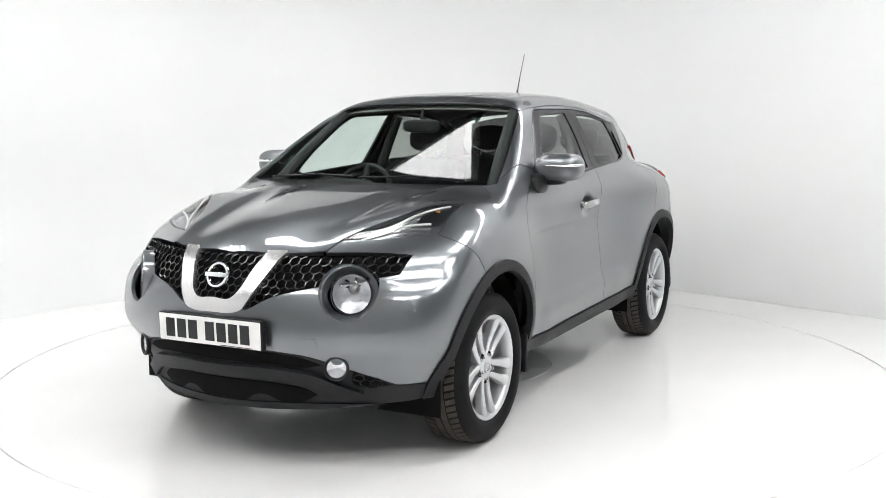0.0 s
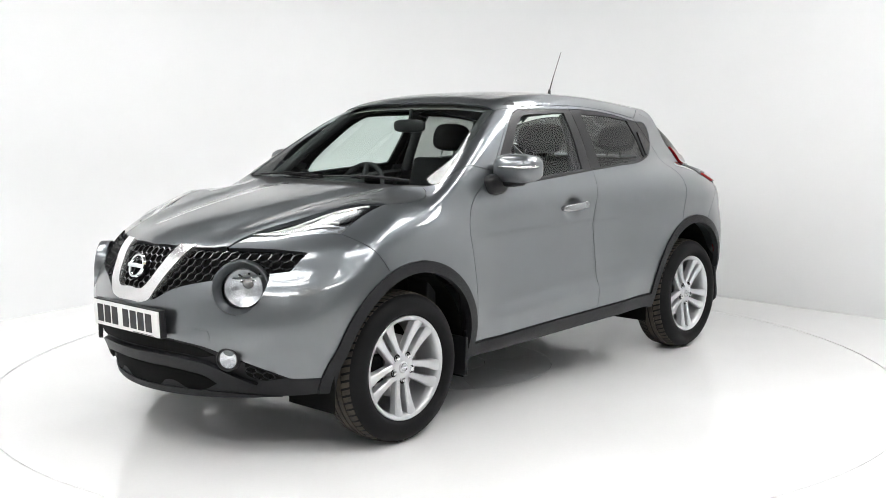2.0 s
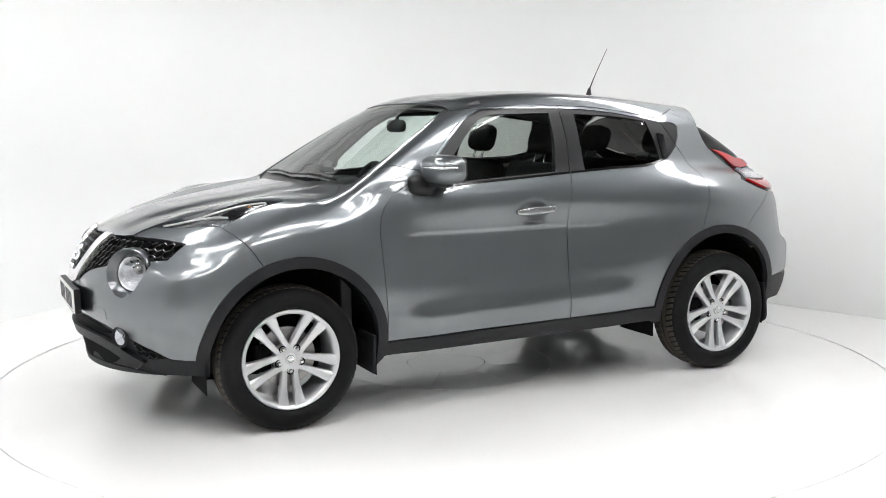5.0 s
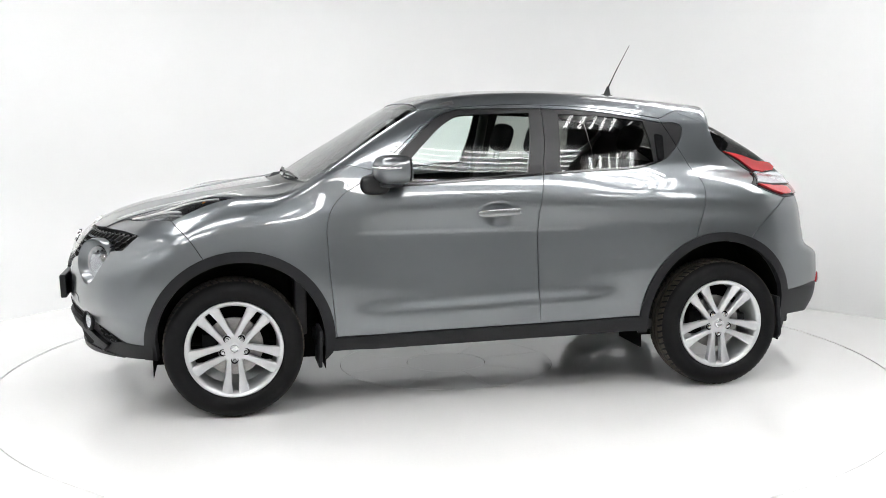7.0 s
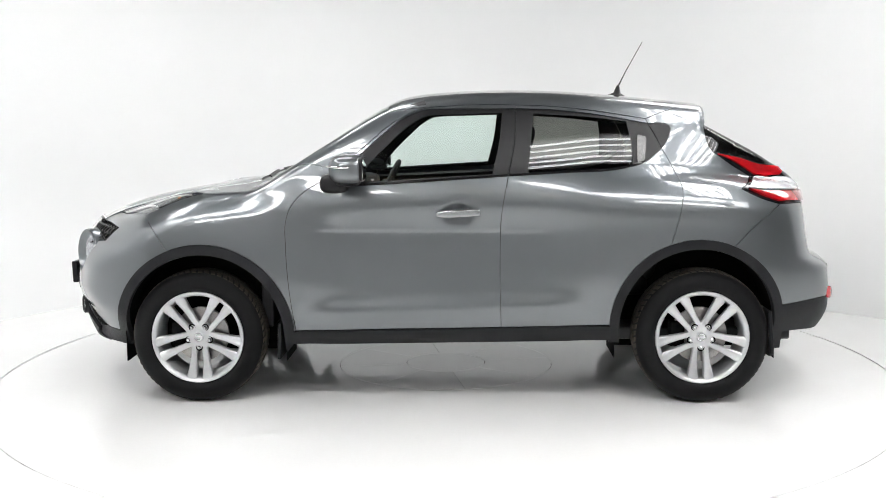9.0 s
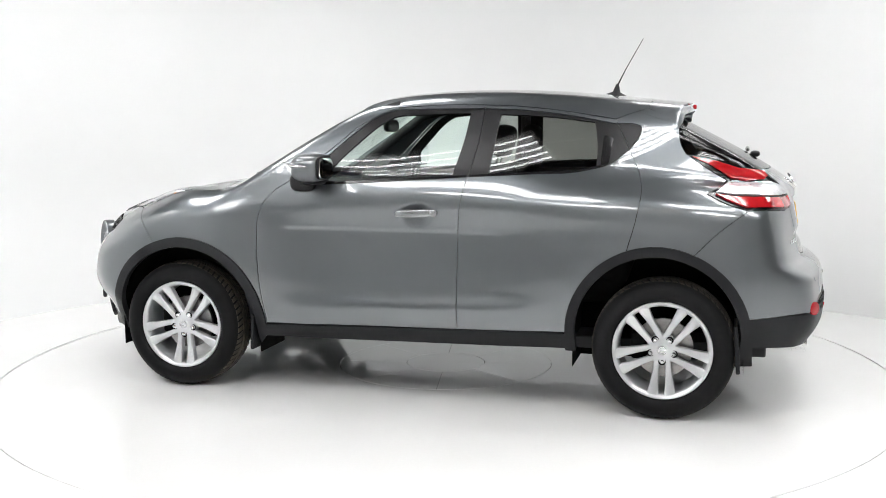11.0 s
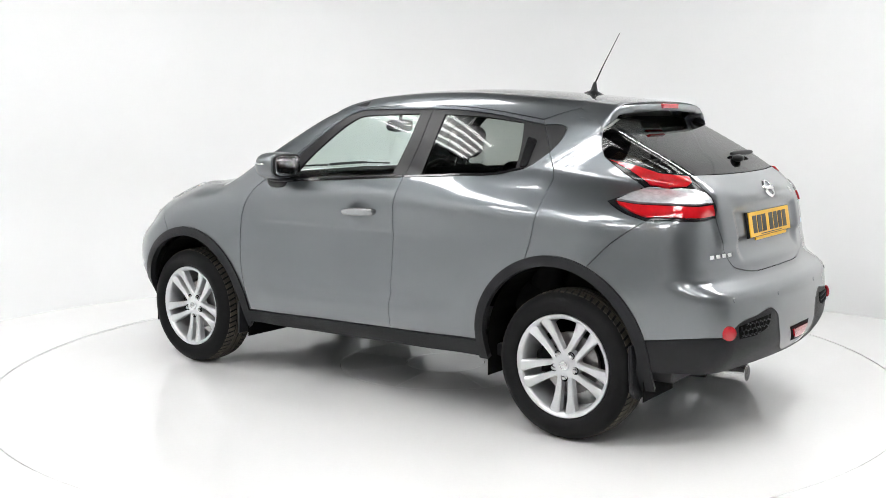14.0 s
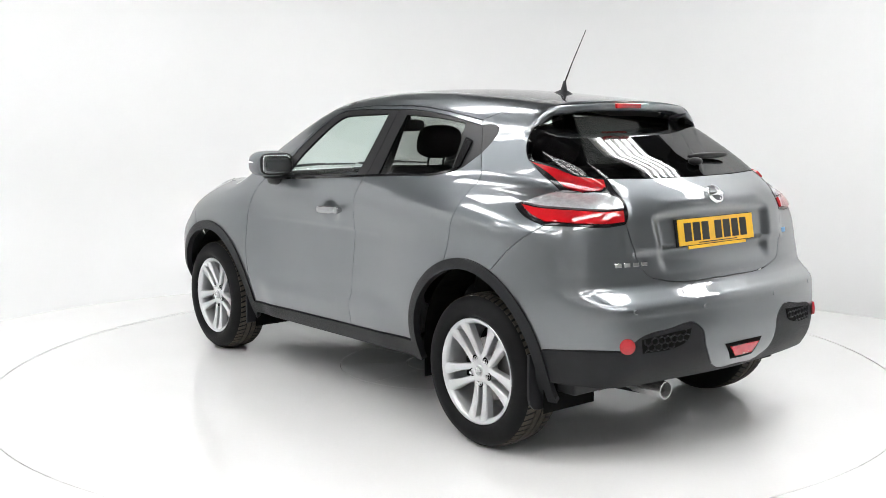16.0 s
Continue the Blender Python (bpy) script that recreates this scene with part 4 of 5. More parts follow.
half_grille = np.array([(0.0, 0.895), (-0.25, 0.893), (-0.40, 0.89), (-0.60, 0.886), (-0.70, 0.879), (-0.685, 0.81), (-0.55, 0.79), (-0.40, 0.765), (-0.25, 0.725), (-0.15, 0.675), (0.0, 0.668)])
def hexes(bm, view, poly, pitch, r, lift):
    """A honeycomb of thin bars laid on the form inside an outline (y, z)."""
    poly = np.array(poly)
    pairs = []
    lo, hi = poly.min(0), poly.max(0)
    rows_n = int((hi[1] - lo[1]) / (pitch * 0.75)) + 2
    for j in range(rows_n):
        for i in range(int((hi[0] - lo[0]) / pitch) + 2):
            c = np.array([lo[0] + (i + 0.5 * (j % 2)) * pitch, lo[1] + j * pitch * 0.72])
            corner = [c + 0.5 * pitch * np.array([math.sin(radians(60 * k)) * 1.12, math.cos(radians(60 * k)) * 0.95]) for k in range(4)]
            pairs += [(a, b) for a, b in zip(corner, corner[1:]) if in_poly(np.array([a, b]), poly).all()]
    for a, b in laid(view, pairs):
        if not np.isnan(a).any() and not np.isnan(b).any():
            tube(bm, [a + lift, b + lift], r, 5)


bm = bmesh.new()
hexes(bm, "front", np.concatenate([half_grille, half_grille[::-1] * [-1, 1]]), 0.038, 0.0045, np.array([0.006, 0, 0]))
part("grille", bm, GLOSSBLACK, car, "gloss black lattice grille")
v_out = line("front", [(-0.262, 0.892), (-0.21, 0.79), (-0.165, 0.705), (-0.14, 0.672), (-0.105, 0.66), (0.0, 0.657)])
v_in = line("front", [(-0.178, 0.892), (-0.140, 0.80), (-0.108, 0.735), (-0.09, 0.718), (0.0, 0.715)])
v_top = line("front", [(-0.262, 0.892), (-0.178, 0.892)], rounded=False)
vl = loop(v_in[::-1], v_top[::-1], v_out)
panel("grille_trim", loop(vl, flip(vl)), "nosewrap", SATINCHROME, car, "satin chrome V-shaped trim", off=0.014, depth=0.03, grid=0.02)


def badge(bm, r):
    lathe(bm, [(r * 0.72, 0.004), (r * 0.78, -0.005), (r * 0.94, -0.005), (r, 0.004)], 48)
    box(bm, -r * 1.08, -0.008, -r * 0.17, r * 1.08, 0.004, r * 0.17, 0.002)


bm = bmesh.new()
badge(bm, 0.056)
part("badge", smooth(place(bm, facing((-0.793, 0, 0.802), (-0.93, 0, 0.37))), 40), CHROME, car, "round chrome emblem")


def plate(name, m, mat, label, strip):
    bm = bmesh.new()
    box(bm, -0.264, -0.004, -0.060, 0.264, 0.026, 0.0595, 0.006, m)
    holder = part("plate_holder", bm, SATIN, car, "black plate holder")
    bm = bmesh.new()
    box(bm, -0.259, -0.009, -0.0555, 0.259, -0.003, 0.0555, 0.0025, m)
    pl = part(name, bm, mat, car, label)
    x = -0.222
    for k in range(7):
        bm = bmesh.new()
        w = 0.046
        box(bm, x, -0.0105, -0.039, x + w, -0.008, 0.039, 0.0, m)
        part("mark", bm, BLACKINK, pl)
        x += w + (0.042 if k == 2 else 0.013)
    bm = bmesh.new()
    box(bm, 0.06 if not strip else -0.13, -0.0105, -0.053 if not strip else -0.050, 0.22 if not strip else 0.13, -0.008, -0.0505 if not strip else -0.046, 0.0, m)
    part("mark", bm, BLACKINK, pl)


plate("number_plate", facing((-0.853, 0, 0.583), (-1, 0, -0.03)), WHITEPLATE, "white plate with black bars", False)

# lower intake: flat dark sheets on the bumper stand for its shaded openings
panel("intake", loop(line("front", [(0.0, 0.520), (-0.3, 0.505), (-0.40, 0.485), (-0.445, 0.46)]), line("front", [(-0.445, 0.46), (-0.40, 0.448), (-0.3, 0.456), (0.0, 0.462)]),
                     flip(line("front", [(-0.445, 0.46), (-0.40, 0.448), (-0.3, 0.456), (0.0, 0.462)])), flip(line("front", [(0.0, 0.520), (-0.3, 0.505), (-0.40, 0.485), (-0.445, 0.46)]))), "nosewrap", DARK, car, "dark sheet for the shaded air intake", off=0.003, depth=0.002)
low_in = loop(line("front", [(0.0, 0.385), (-0.28, 0.372), (-0.36, 0.355), (-0.40, 0.325)]), line("front", [(-0.40, 0.325), (-0.35, 0.297), (-0.25, 0.295), (-0.21, 0.318), (-0.15, 0.318), (-0.11, 0.29), (0.0, 0.288)]))
panel("intake", loop(low_in, flip(low_in)), "nosewrap", DARK, car, "dark sheet for the shaded air intake", off=0.003, depth=0.002)
bar_t = line("front", [(0.0, 0.452), (-0.30, 0.446), (-0.40, 0.428), (-0.50, 0.37), (-0.56, 0.335)])
bar_b = line("front", [(0.0, 0.40), (-0.29, 0.39), (-0.38, 0.368), (-0.46, 0.32), (-0.50, 0.295)])
bh = loop(bar_t, bar_b[::-1])
panel("bumper_bar", loop(bh, flip(bh)), "nosewrap", CLADDING, car, "black plastic bumper bar", off=0.022, depth=0.02, grid=0.02)
lipb = loop(line("front", [(0.0, 0.290), (-0.36, 0.292), (-0.50, 0.288), (-0.63, 0.277)]), line("front", [(-0.63, 0.277), (-0.40, 0.264), (0.0, 0.258)]))
panel("bumper_lip", loop(lipb, flip(lipb)), "nosewrap", CLADDING, car, "black plastic bumper lip", off=0.008, depth=0.02, grid=0.03)
FOG_M = facing(on_form("front", -0.495, 0.447), (-0.85, -0.5, 0.02)) @ pose(0, -0.016, 0)
fog = both_sides("fog_lamp", lambda bm: place(lathe(bm, [(0.050, 0.01), (0.050, -0.006), (0.046, -0.010), (0.040, -0.006), (0.038, 0.006)], 32), FOG_M), CLADDING, "black fog lamp ring")
both_sides("bowl", lambda bm: place(lathe(bm, [(0.0, 0.012), (0.02, 0.008), (0.038, 0.001)], 28), FOG_M), REFLECTOR, "silver reflector", fog)
both_sides("lens", lambda bm: place(lathe(bm, [(0.0, -0.008), (0.02, -0.006), (0.039, 0.0)], 28), FOG_M), LENS, "clear lens", fog)
# Flat dark sheet in place of the shaded hollow behind the mesh.
panel("intake", loop(line("front", [(-0.545, 0.43), (-0.60, 0.395), (-0.655, 0.36)]), line("front", [(-0.655, 0.36), (-0.57, 0.35), (-0.53, 0.375), (-0.545, 0.43)])), "nosewrap", DARK, car, "dark sheet for the shaded side vent", both=True, off=0.003, depth=0.002)


both_sides("vent_mesh", lambda bm: hexes(bm, "front", [(-0.54, 0.435), (-0.60, 0.40), (-0.66, 0.36), (-0.57, 0.348), (-0.525, 0.37)], 0.035, 0.0035, np.array([-0.004, -0.003, 0])), CLADDING)
panel("tow_cover", loop(line("front", [(-0.375, 0.575), (-0.44, 0.57)]), line("front", [(-0.44, 0.57), (-0.448, 0.55), (-0.445, 0.525)]), line("front", [(-0.445, 0.525), (-0.38, 0.53)]), line("front", [(-0.38, 0.53), (-0.375, 0.575)])), "nosewrap", PAINT, car, off=0.0025, depth=0.006, grid=0.015)


# ---- mirrors, handles, aerial, wipers ----
def blob(bm, c, r, p=2.6, n=28, cut=None):
    """A rounded block: a superellipsoid; cut(v) may reshape each point."""
    rows = []
    sg = lambda v, e: math.copysign(abs(v) ** e, v)
    for i in range(n // 2 + 1):
        la = -math.pi / 2 + math.pi * i / (n // 2)
        ring = []
        for j in range(n):
            lo = 2 * math.pi * j / n
            v = Vector((r[0] * sg(math.cos(la), 2 / p) * sg(math.cos(lo), 2 / p), r[1] * sg(math.cos(la), 2 / p) * sg(math.sin(lo), 2 / p), r[2] * sg(math.sin(la), 2 / p)))
            if cut:
                v = cut(v)
            ring.append(bm.verts.new(v + Vector(c)))
        rows.append(ring)
    for a, b in zip(rows, rows[1:]):
        for j in range(n):
            k = (j + 1) % n
            bm.faces.new((a[j], a[k], b[k], b[j]))
    bmesh.ops.remove_doubles(bm, verts=bm.verts, dist=0.0003)
    bmesh.ops.recalc_face_normals(bm, faces=bm.faces)
    return bm


def mirror_cut(v):
    v = v.copy()
    if v.x > 0.055:
        v.x = 0.055 + (v.x - 0.055) * 0.25
    v.x += 0.20 * (v.y + 0.1) * 0.35 * -1
    v.z *= 1 - 0.9 * (v.y + 0.1) * -0.25
    return v


MIR = (0.785, -0.862, 1.182)
mir = both_sides("door_mirror", lambda bm: blob(bm, MIR, (0.094, 0.116, 0.070), 2.9, 36, mirror_cut), PAINT, "grey painted mirror shell")
both_sides("mirror_base", lambda bm: blob(bm, (0.772, -0.805, 1.113), (0.058, 0.09, 0.020), 3, 28), CLADDING, "black mirror foot", mir)
both_sides("mirror_foot", lambda bm: blob(bm, (0.70, -0.775, 1.105), (0.075, 0.045, 0.05), 3, 24), SATIN, "black triangle at the door", mir)
both_sides("mirror_glass", lambda bm: blob(bm, (0.856, -0.858, 1.182), (0.004, 0.090, 0.052), 4.5, 28), CHROME, "mirror glass", mir)
both_sides("mirror_rim", lambda bm: blob(bm, (0.847, -0.858, 1.182), (0.010, 0.101, 0.061), 4, 28), SATIN, "black rim", mir)


def repeater(bm):
    pts = []
    for k in range(15):
        a = radians(-22 + 128 * k / 14)
        pts.append((MIR[0] - 0.108 * math.cos(a) * 0.93 - 0.012, MIR[1] - 0.118 * math.sin(a) * 0.97, MIR[2] + 0.012))
    tube(bm, pts, [0.004 + 0.004 * math.sin(math.pi * k / 14) for k in range(15)], 8)


both_sides("indicator", repeater, CHROME, "clear indicator strip", mir)


HANDLE_Y = [float(line("side", [(x, 0.956), (x + 0.001, 0.956)], rounded=False)[0][1]) for x in (1.205, 1.43)]


def handle(bm):
    """A flat pull bridging its cup, resting on the door at both ends."""
    mid = sum(HANDLE_Y) / 2
    m = Matrix.Translation((1.318, mid - 0.018, 0.958)) @ pose(0, 0, 0, 0, -2.5, math.degrees((HANDLE_Y[1] - HANDLE_Y[0]) / 0.225))

    def bow(v):
        v = v.copy()
        v.y -= 0.010 * (1 - (v.x / 0.112) ** 2)
        if v.y > 0 and abs(v.x) > 0.075:
            v.y += 0.012
        return v
    place(blob(bm, (0, 0, 0), (0.112, 0.012, 0.0195), 3.4, 36, bow), m)


def lock_cap(bm):
    mid = sum(HANDLE_Y) / 2
    place(blob(bm, (0, 0, 0), (0.020, 0.0125, 0.0185), 3.4, 20), Matrix.Translation((1.409, mid - 0.0235, 0.962)))


pulls = both_sides("door_handle", handle, HANDLE, "silver-grey pull handle", f_door)
both_sides("lock_cap", lock_cap, HANDLE, "silver-grey lock cap", pulls)
hid = loop(line("side", [(2.212, 1.208), (2.218, 1.33)]), line("side", [(2.225, 1.338), (2.262, 1.328)]), line("side", [(2.268, 1.318), (2.254, 1.215)]), line("side", [(2.246, 1.203), (2.218, 1.200)]))
panel("door_handle", hid, "side", GLOSSBLACK, r_door, "black hidden handle", both=True, off=0.007, depth=0.012, grid=0.015)
base = on_form("top", 2.205, 0.0)
bm = bmesh.new()
lathe(bm, [(0.0, 0.0), (0.045, 0.0), (0.035, 0.006), (0.016, 0.016), (0.010, 0.04), (0.006, 0.06), (0.0, 0.062)], 24, "z")
bmesh.ops.scale(bm, vec=(1.3, 0.75, 1), verts=bm.verts)
aerial = part("aerial", smooth(place(bm, Matrix.Translation(base) @ pose(0, 0, 0, 0, 6, 0)), 60), SATIN, car, "black aerial foot")
bm = bmesh.new()
tube(bm, [base + Vector((0.008, 0, 0.055)), base + Vector((0.05, 0.003, 0.14)), base + Vector((0.138, 0.008, 0.298))], [0.0042, 0.0026, 0.0018], 8)
attach("rod", (lambda b: (lambda me: (b.to_mesh(me), b.free(), me)[2])(bpy.data.meshes.new("rod")))(bm), SATIN, aerial)


def wiper(y0, y1, r0):
    bm = bmesh.new()
    xs = [(y0 + (y1 - y0) * k / 10) for k in range(11)]
    pts = [land(np.array([[0.295 + 0.10 * y * y + 0.05 * y ** 4 + 0.012 + 0.015 * math.sin(math.pi * k / 10), y, 0]]), VIEWS["top"])[0] for k, y in enumerate(xs)]
    tube(bm, [tuple(p + np.array([-0.004, 0, 0.007])) for p in pts], r0, 6)
    tube(bm, [tuple(p + np.array([-0.012, 0, 0.012])) for p in pts[:7]], r0 * 1.1, 6)
    part("wiper", bm, SATIN, car, "black wiper")


wiper(-0.56, 0.02, 0.005)
wiper(0.05, 0.58, 0.005)

# ---- car: rear details ----
bm = bmesh.new()
blob(bm, (2.938, 0.10, 1.228), (0.026, 0.036, 0.018), 2.4, 20)
blob(bm, (2.900, 0.24, 1.250), (0.012, 0.15, 0.014), 2.4, 20)
part("rear_wiper", smooth(bm, 50), SATIN, car, "black rear wiper")
bm = bmesh.new()
badge(bm, 0.045)
spot = on_form("rear", 0.0, 1.09)
out_way = Vector(gradient(np.array([spot]))[0])
place(bm, facing(spot + out_way * 0.013, out_way))
part("badge", smooth(bm, 40), CHROME, car, "round chrome emblem")
plate("number_plate", facing((3.131, 0, 0.945), (0.985, 0, 0.16)), YELLOWPLATE, "yellow plate with black bars", True)
bm = bmesh.new()
box(bm, -0.20, -0.007, -0.072, 0.20, 0.0, -0.0585, 0.002, facing((3.131, 0, 0.945), (0.985, 0, 0.16)))
part("plate_strip", bm, YELLOWPLATE, car, "yellow dealer strip")
bm = bmesh.new()
for k in range(4):
    c = on_form("rear", -0.585 + 0.042 * k, 0.835)
    place_m = facing(c, tuple(gradient(np.array([c]))[0]))
    box(bm, -0.015, -0.004, -0.009, 0.015, 0.002, 0.009, 0.002, place_m)
part("script_badge", bm, CHROME, car, "small chrome script badge")

REFL_M = facing(on_form("rear", -0.645, 0.533) + Vector((0.004, -0.004, 0)), (0.72, -0.69, 0.05))
both_sides("reflector", lambda bm: place(lathe(bm, [(0.0, -0.008), (0.020, -0.0075), (0.031, -0.003), (0.033, 0.008)], 32), REFL_M), REDREFLEX, "round red reflector")
hc = [(-0.585, 0.555), (-0.50, 0.565), (-0.33, 0.577), (-0.35, 0.53), (-0.42, 0.505), (-0.58, 0.498)]
# A flat dark sheet backs the honeycomb instead of a real hollow.
panel("vent", loop(line("rear", hc[:3]), line("rear", hc[2:]), line("rear", [hc[-1], hc[0]], rounded=False)), "tailwrap", DARK, car, "dark sheet behind the honeycomb vent", both=True, off=0.003, depth=0.002)
both_sides("vent_mesh", lambda bm: hexes(bm, "rear", hc, 0.032, 0.0032, np.array([0.004, -0.002, 0])), CLADDING)
sk = loop(line("rear", [(0.0, 0.487), (-0.13, 0.485)]), line("rear", [(-0.13, 0.485), (-0.075, 0.41), (0.0, 0.408)], rounded=False))
panel("fog_recess", loop(sk, flip(sk)), "tailwrap", DARK, car, "dark lamp recess", off=0.003, depth=0.002, grid=0.02)
fg = loop(line("rear", [(0.0, 0.472), (-0.10, 0.47)]), line("rear", [(-0.10, 0.47), (-0.06, 0.425), (0.0, 0.424)], rounded=False))
panel("rear_fog_lamp", loop(fg, flip(fg)), "tailwrap", REDREFLEX, car, "red rear fog lamp", off=0.010, depth=0.01, grid=0.02)
bm = bmesh.new()
tube(bm, [(2.75, -0.394, 0.30), (2.95, -0.394, 0.305), (3.07, -0.394, 0.31)], 0.024, 16)
pipe = part("exhaust_pipe", smooth(bm, 50), STEEL, car, "steel exhaust pipe")
bm = bmesh.new()
lathe(bm, [(0.030, 3.02), (0.036, 3.04), (0.038, 3.20), (0.034, 3.20), (0.033, 3.06), (0.0, 3.06)], 28, "x", (0, -0.394, 0.312))
ob = part("tail_pipe", smooth(bm, 50), SATINCHROME, pipe, "chrome tail pipe")
bm = bmesh.new()
tube(bm, [(2.55, -0.30, 0.30), (2.70, -0.30, 0.30), (2.95, -0.25, 0.30)], 0.075, 16)
part("silencer", smooth(bm, 50), DARK, car, "dark exhaust silencer")

for y, z in ((-0.60, 0.665), (-0.24, 0.655), (0.24, 0.655), (0.60, 0.665)):
    c = on_form("rear", y, z)
    bm = bmesh.new()
    lathe(bm, [(0.0, -0.002), (0.008, -0.002), (0.0105, 0.001), (0.011, 0.004)], 20)
    part("parking_sensor", place(bm, facing(c, tuple(gradient(np.array([c]))[0]))), PAINT, car)
c = on_form("rear", 0.56, 0.90)
bm = bmesh.new()
box(bm, -0.022, -0.002, -0.011, 0.022, 0.001, 0.011, 0.001, facing(c, tuple(gradient(np.array([c]))[0])))
part("eco_badge", bm, BLUE, car, "small pale blue badge")


# ---- cabin ----
def cushion(bm, x0, y0, z0, x1, y1, z1, m=None, bulge=0.02):
    vs = box(bm, x0, y0, z0, x1, y1, z1, min(x1 - x0, y1 - y0, z1 - z0) * 0.3, m)


def seat(x, y, name, lean_deg, width):
    bm = bmesh.new()
    cushion(bm, x - 0.02, y - width / 2, 0.50, x + 0.50, y + width / 2, 0.66)
    s = part(name, smooth(bm, 50), FABRIC, car, "dark cloth seat")
    m = Matrix.Translation((x + 0.44, y, 0.60)) @ pose(0, 0, 0, 0, lean_deg, 0)
    bm = bmesh.new()
    cushion(bm, -0.06, -width / 2, 0.0, 0.08, width / 2, 0.60, m)
    sub = part("backrest", smooth(bm, 50), FABRIC, s)
    for yy in ((0,) if width < 0.7 else (-0.33, 0.33)):
        bm = bmesh.new()
        blob(bm, (0.0, yy, 0.735), (0.05, 0.13, 0.085), 3.2, 24)
        part("headrest", smooth(place(bm, m), 50), FABRIC, s)
        for d in (-0.05, 0.05):
            bm = bmesh.new()
            tube(bm, [m @ Vector((0.0, yy + d, 0.58)), m @ Vector((0.0, yy + d, 0.68))], 0.006, 8)
            part("headrest_post", bm, CHROME, s)


seat(1.02, -0.36, "front_seat", 16, 0.50)
seat(1.02, 0.36, "front_seat", 16, 0.50)
seat(1.80, 0.0, "rear_seat", 20, 1.20)

bm = bmesh.new()
box(bm, 0.38, -0.68, 0.62, 0.80, 0.68, 1.03, 0.05)
box(bm, 0.34, -0.62, 0.95, 0.68, 0.62, 1.06, 0.04)
blob(bm, (0.72, 0.36, 1.05), (0.10, 0.17, 0.05), 3, 20)
part("dashboard", smooth(bm, 50), TRIM, car, "dark grey dashboard")
bm = bmesh.new()
ring = [Vector((0.185 * math.cos(2 * math.pi * k / 40), 0.185 * math.sin(2 * math.pi * k / 40), 0)) for k in range(41)]
wm = Matrix.Translation((0.86, 0.36, 1.0)) @ pose(0, 0, 0, 0, -64, 0)
tube(bm, [wm @ p for p in ring], 0.014, 10)
for a in (0, 180, 270, 90):
    tube(bm, [wm @ Vector((0, 0, 0.0)), wm @ Vector((0.18 * math.cos(radians(a)), 0.18 * math.sin(radians(a)), 0))], 0.018, 8)
blob(bm, (0.855, 0.36, 1.0), (0.03, 0.07, 0.06), 2.5, 16)
part("steering_wheel", smooth(bm, 50), TRIM, car, "black steering wheel")
bm = bmesh.new()
blob(bm, (0.915, 0.0, 1.385), (0.018, 0.115, 0.036), 3.5, 24)
tube(bm, [(0.915, 0, 1.40), (0.935, 0, 1.475)], 0.010, 8)
part("rear_view_mirror", smooth(bm, 50), SATIN, car, "black rear-view mirror")
half = loop(ws_top[::-1], rail_f, frame_top, frame_top_r, roof_rail, roof_back)
panel("headliner", loop(half, flip(half)), "top", HEADLINER, car, "pale grey cloth headliner", off=-0.035, depth=0.004)
panel("door_card", loop(line("side", [(0.47, 0.40), (0.46, 0.9), (0.66, 1.085)]), belt[4:], mid_low, line("side", [(1.53, 0.40), (0.47, 0.40)])), "side", TRIM, car, "dark door lining", both=True, off=-0.06, depth=0.03, grid=0.05)
panel("door_card", loop(belt_r, line("side", [(2.345, 1.27), (2.40, 1.10), (2.36, 0.85)]), line("side", [(2.36, 0.85), (2.1, 0.80), (2.07, 0.42), (1.53, 0.40)]), mid_low[::-1]), "side", TRIM, car, "dark door lining", both=True, off=-0.06, depth=0.03, grid=0.05)
panel("pillar_trim", loop(line("side", [(2.37, 1.39), (2.52, 1.37), (2.56, 1.28), (2.62, 1.20), (2.60, 1.10), (2.42, 1.09), (2.36, 1.27), (2.40, 1.34)])), "side", TRIM, car, "dark pillar lining", both=True, off=-0.05, depth=0.01, grid=0.04)
both_sides("pillar_trim", lambda bm: tube(bm, [(1.56, -0.66, 1.10), (1.59, -0.60, 1.30), (1.60, -0.545, 1.44)], 0.03, 10), TRIM, "dark pillar lining")
both_sides("pillar_trim", lambda bm: tube(bm, [(0.45, -0.64, 1.08), (0.70, -0.585, 1.27), (0.95, -0.53, 1.44), (1.15, -0.52, 1.49)], 0.03, 10), TRIM, "dark pillar lining")
bm = bmesh.new()
box(bm, 0.40, -0.72, 0.30, 3.0, 0.72, 0.36, 0.01)
box(bm, 2.25, -0.55, 0.85, 2.90, 0.55, 0.88, 0.01)
box(bm, 0.30, -0.70, 0.36, 0.36, 0.70, 0.98, 0.01)
part("cabin_floor", bm, TRIM, car, "dark carpet and parcel shelf")
bm = bmesh.new()
box(bm, -0.62, -0.45, 0.30, -0.50, 0.45, 0.86, 0.02)
box(bm, -0.50, -0.60, 0.30, 0.30, 0.60, 0.80, 0.05)
part("engine_bay", bm, DARK, car, "dark engine bay")


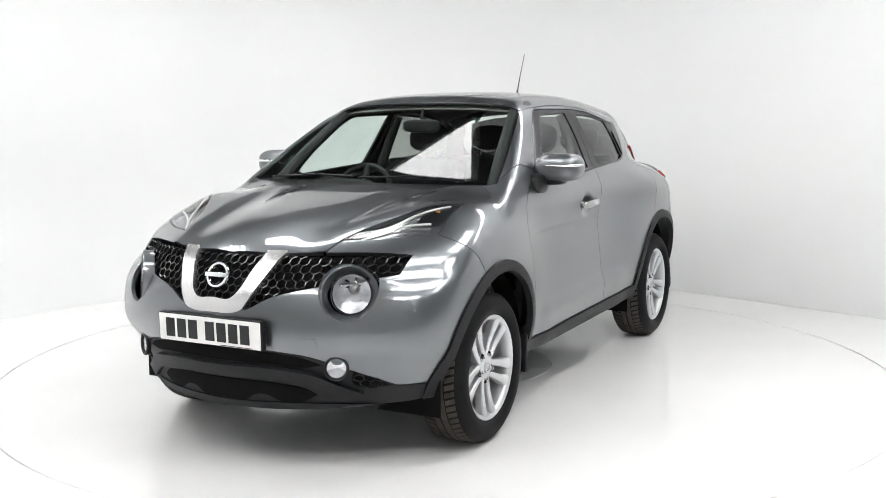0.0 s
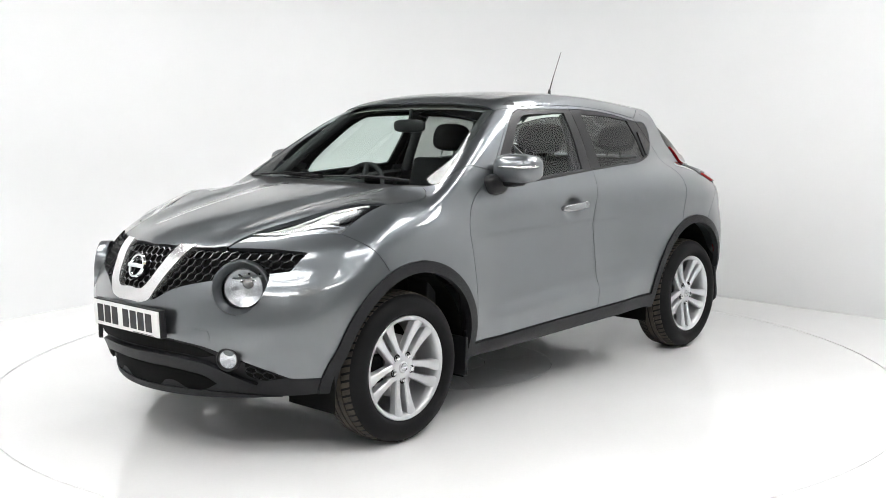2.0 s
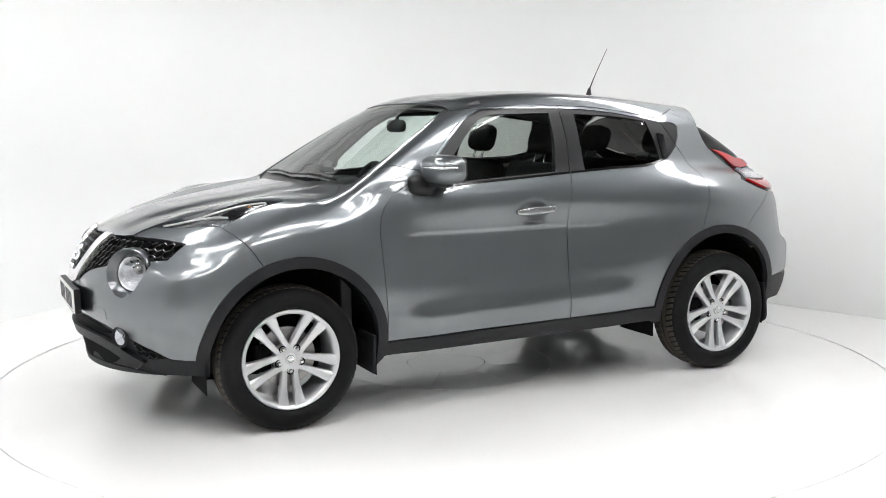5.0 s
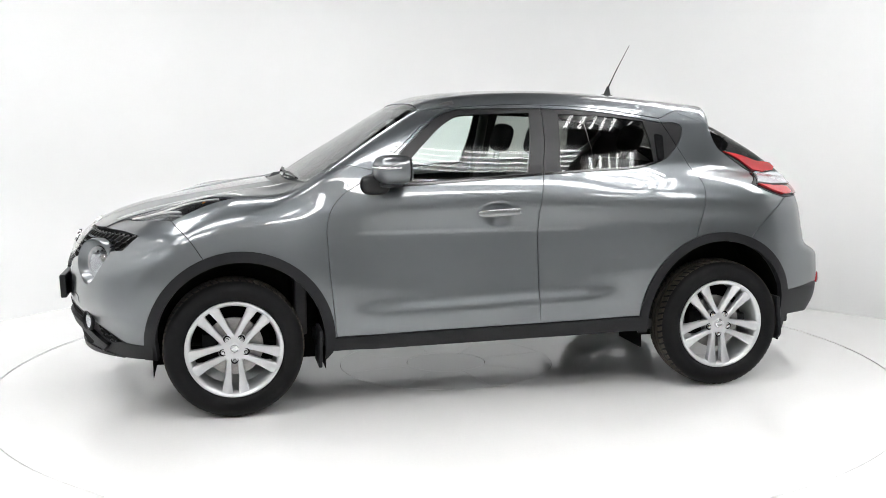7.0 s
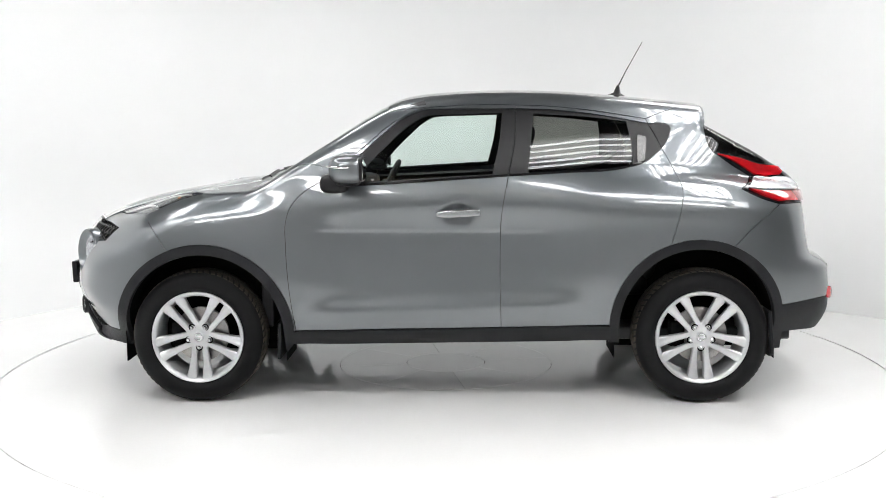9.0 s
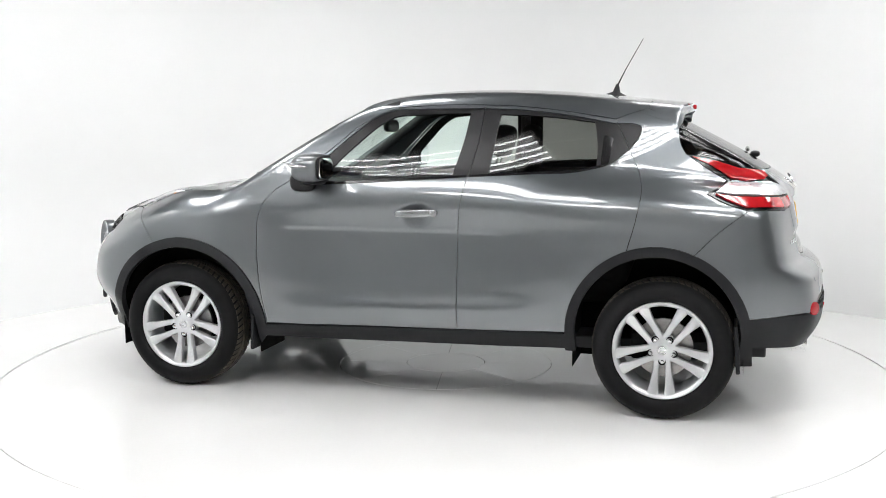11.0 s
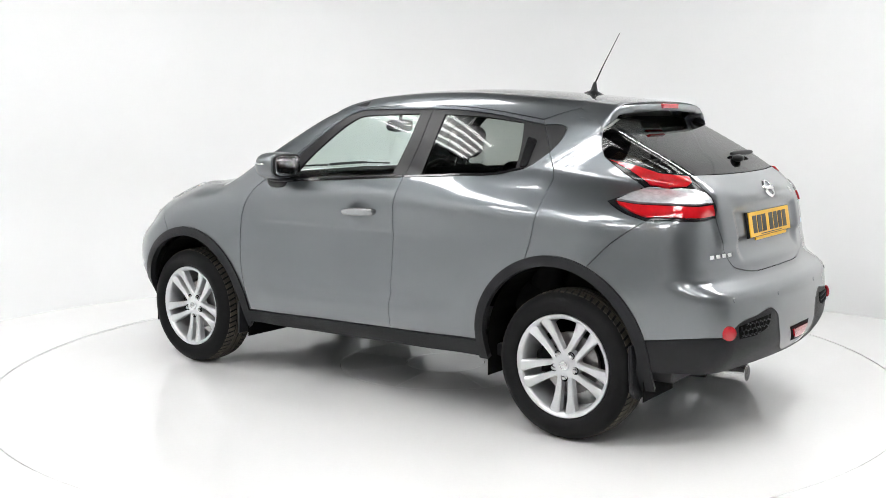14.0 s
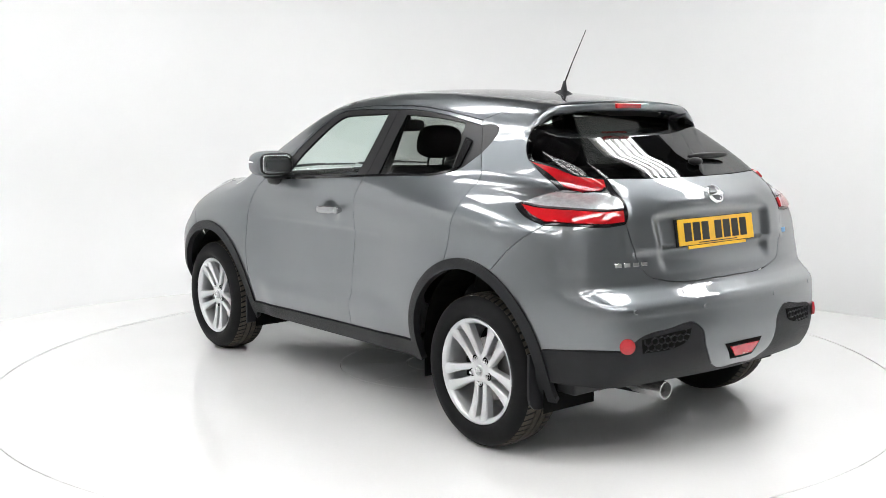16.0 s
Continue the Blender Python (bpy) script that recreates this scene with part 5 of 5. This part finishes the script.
# ---- the shed round the studio, its unseen walls, and its lights ----
def shed():
    bm = bmesh.new()
    box(bm, -9, -9, 5.2, 9, 9, 5.3)
    for k in range(18):
        box(bm, -9, -8.5 + k, 5.08, 9, -8.42 + k, 5.2)
    tagged(part("ceiling", bm, ROOFING, None), "dark ribbed shed roof high over the studio", "ceiling", kind="structure")
    # Unseen walls, placed and toned for what the paintwork mirrors.
    for name, b in (("wall_south", (-9, -7.5, 0, 9, -7.4, 5.2)), ("wall_west", (-7.3, -9, 0, -7.2, 9, 5.2)), ("wall_far_east", (9, -9, 0, 9.1, 9, 5.2)), ("wall_far_north", (-9, 9, 0, 9, 9.1, 5.2))):
        bm = bmesh.new()
        box(bm, *b)
        # White on this unseen side is added to brighten the left flank.
        if name == "wall_west":
            tagged(part(name, bm, WALL, None), "unseen white side wall added to brighten the car", "wall", kind="structure")
            continue
        tagged(part(name, bm, SHED, None), "unseen grey sheet wall of the surrounding shed", "wall", kind="structure")
    for k in range(24):
        bm = bmesh.new()
        box(bm, -5.0 + k * 0.42, -7.38, 4.96, -5.0 + k * 0.42 + 0.40, -4.9, 5.02, 0.01)
        tagged(part("timber_board", bm, TIMBER, None), "brown timber board under the shed roof", "board", "timber boards under the roof")
    bm = bmesh.new()
    box(bm, -2.36, 0.64, 4.70, -0.50, 1.56, 4.90, 0.02)
    soft = tagged(part("softbox", bm, FIXTURE, None), "large white softbox hung over the turntable", "light")
    bm = bmesh.new()
    box(bm, -2.30, 0.70, 4.69, -0.56, 1.50, 4.697)
    part("diffuser", bm, DIFFUSER, soft, "glowing white diffuser")
    bm = bmesh.new()
    for x, y in ((-2.2, 0.8), (-0.7, 0.8), (-2.2, 1.45), (-0.7, 1.45)):
        tube(bm, [(x, y, 4.90), (x, y, 5.2)], 0.006, 6)
    part("hanger", bm, STEEL, soft)


def strip_light(x, y, z, length, turn_deg, n):
    lamp = new("strip_light")
    tagged(lamp, "long bright fluorescent strip light hung from the roof, some added fill", "light", "strip lights over the studio")
    bm = bmesh.new()
    box(bm, -length / 2 - 0.05, -n * 0.09 - 0.05, 0.05, length / 2 + 0.05, n * 0.09 + 0.05, 0.10, 0.01)
    part("housing", bm, FIXTURE, lamp)
    bm = bmesh.new()
    for sx in (-0.4, 0.4):
        tube(bm, [(sx * length, 0, 0.10), (sx * length, 0, 5.2 - z)], 0.006, 6)
    part("hanger", bm, STEEL, lamp)
    for k in range(n):
        bm = bmesh.new()
        yy = (k - (n - 1) / 2) * 0.18
        tube(bm, [(-length / 2, yy, 0.02), (length / 2, yy, 0.02)], 0.026, 8)
        part("tube", bm, TUBE, lamp, "glowing white tube")
    lamp.matrix_basis = pose(x, y, z, 0, 0, turn_deg)
    return lamp


shed()
# The last three strips are added fill for the floor and left flank.
for x, y, a in ((-1.9, -3.3, 10), (1.7, -3.3, 10), (-4.0, -3.8, 60), (4.0, -3.8, 120), (-3.4, -0.4, 82), (2.5, -0.9, 98), (2.9, 2.3, 136), (4.3, 1.0, 136), (-2.2, -5.6, 0), (2.2, -5.6, 0), (-5.6, -2.6, 90)):
    strip_light(x, y, 4.5, 2.4, a, 5)


# ---- what moves ----
def motions():
    rows = [(t, pose(0, 0, 0, 0, 0, turn(t))) for t in range(0, 17)]
    walk(car, rows)
    walk(table, rows)


motions()
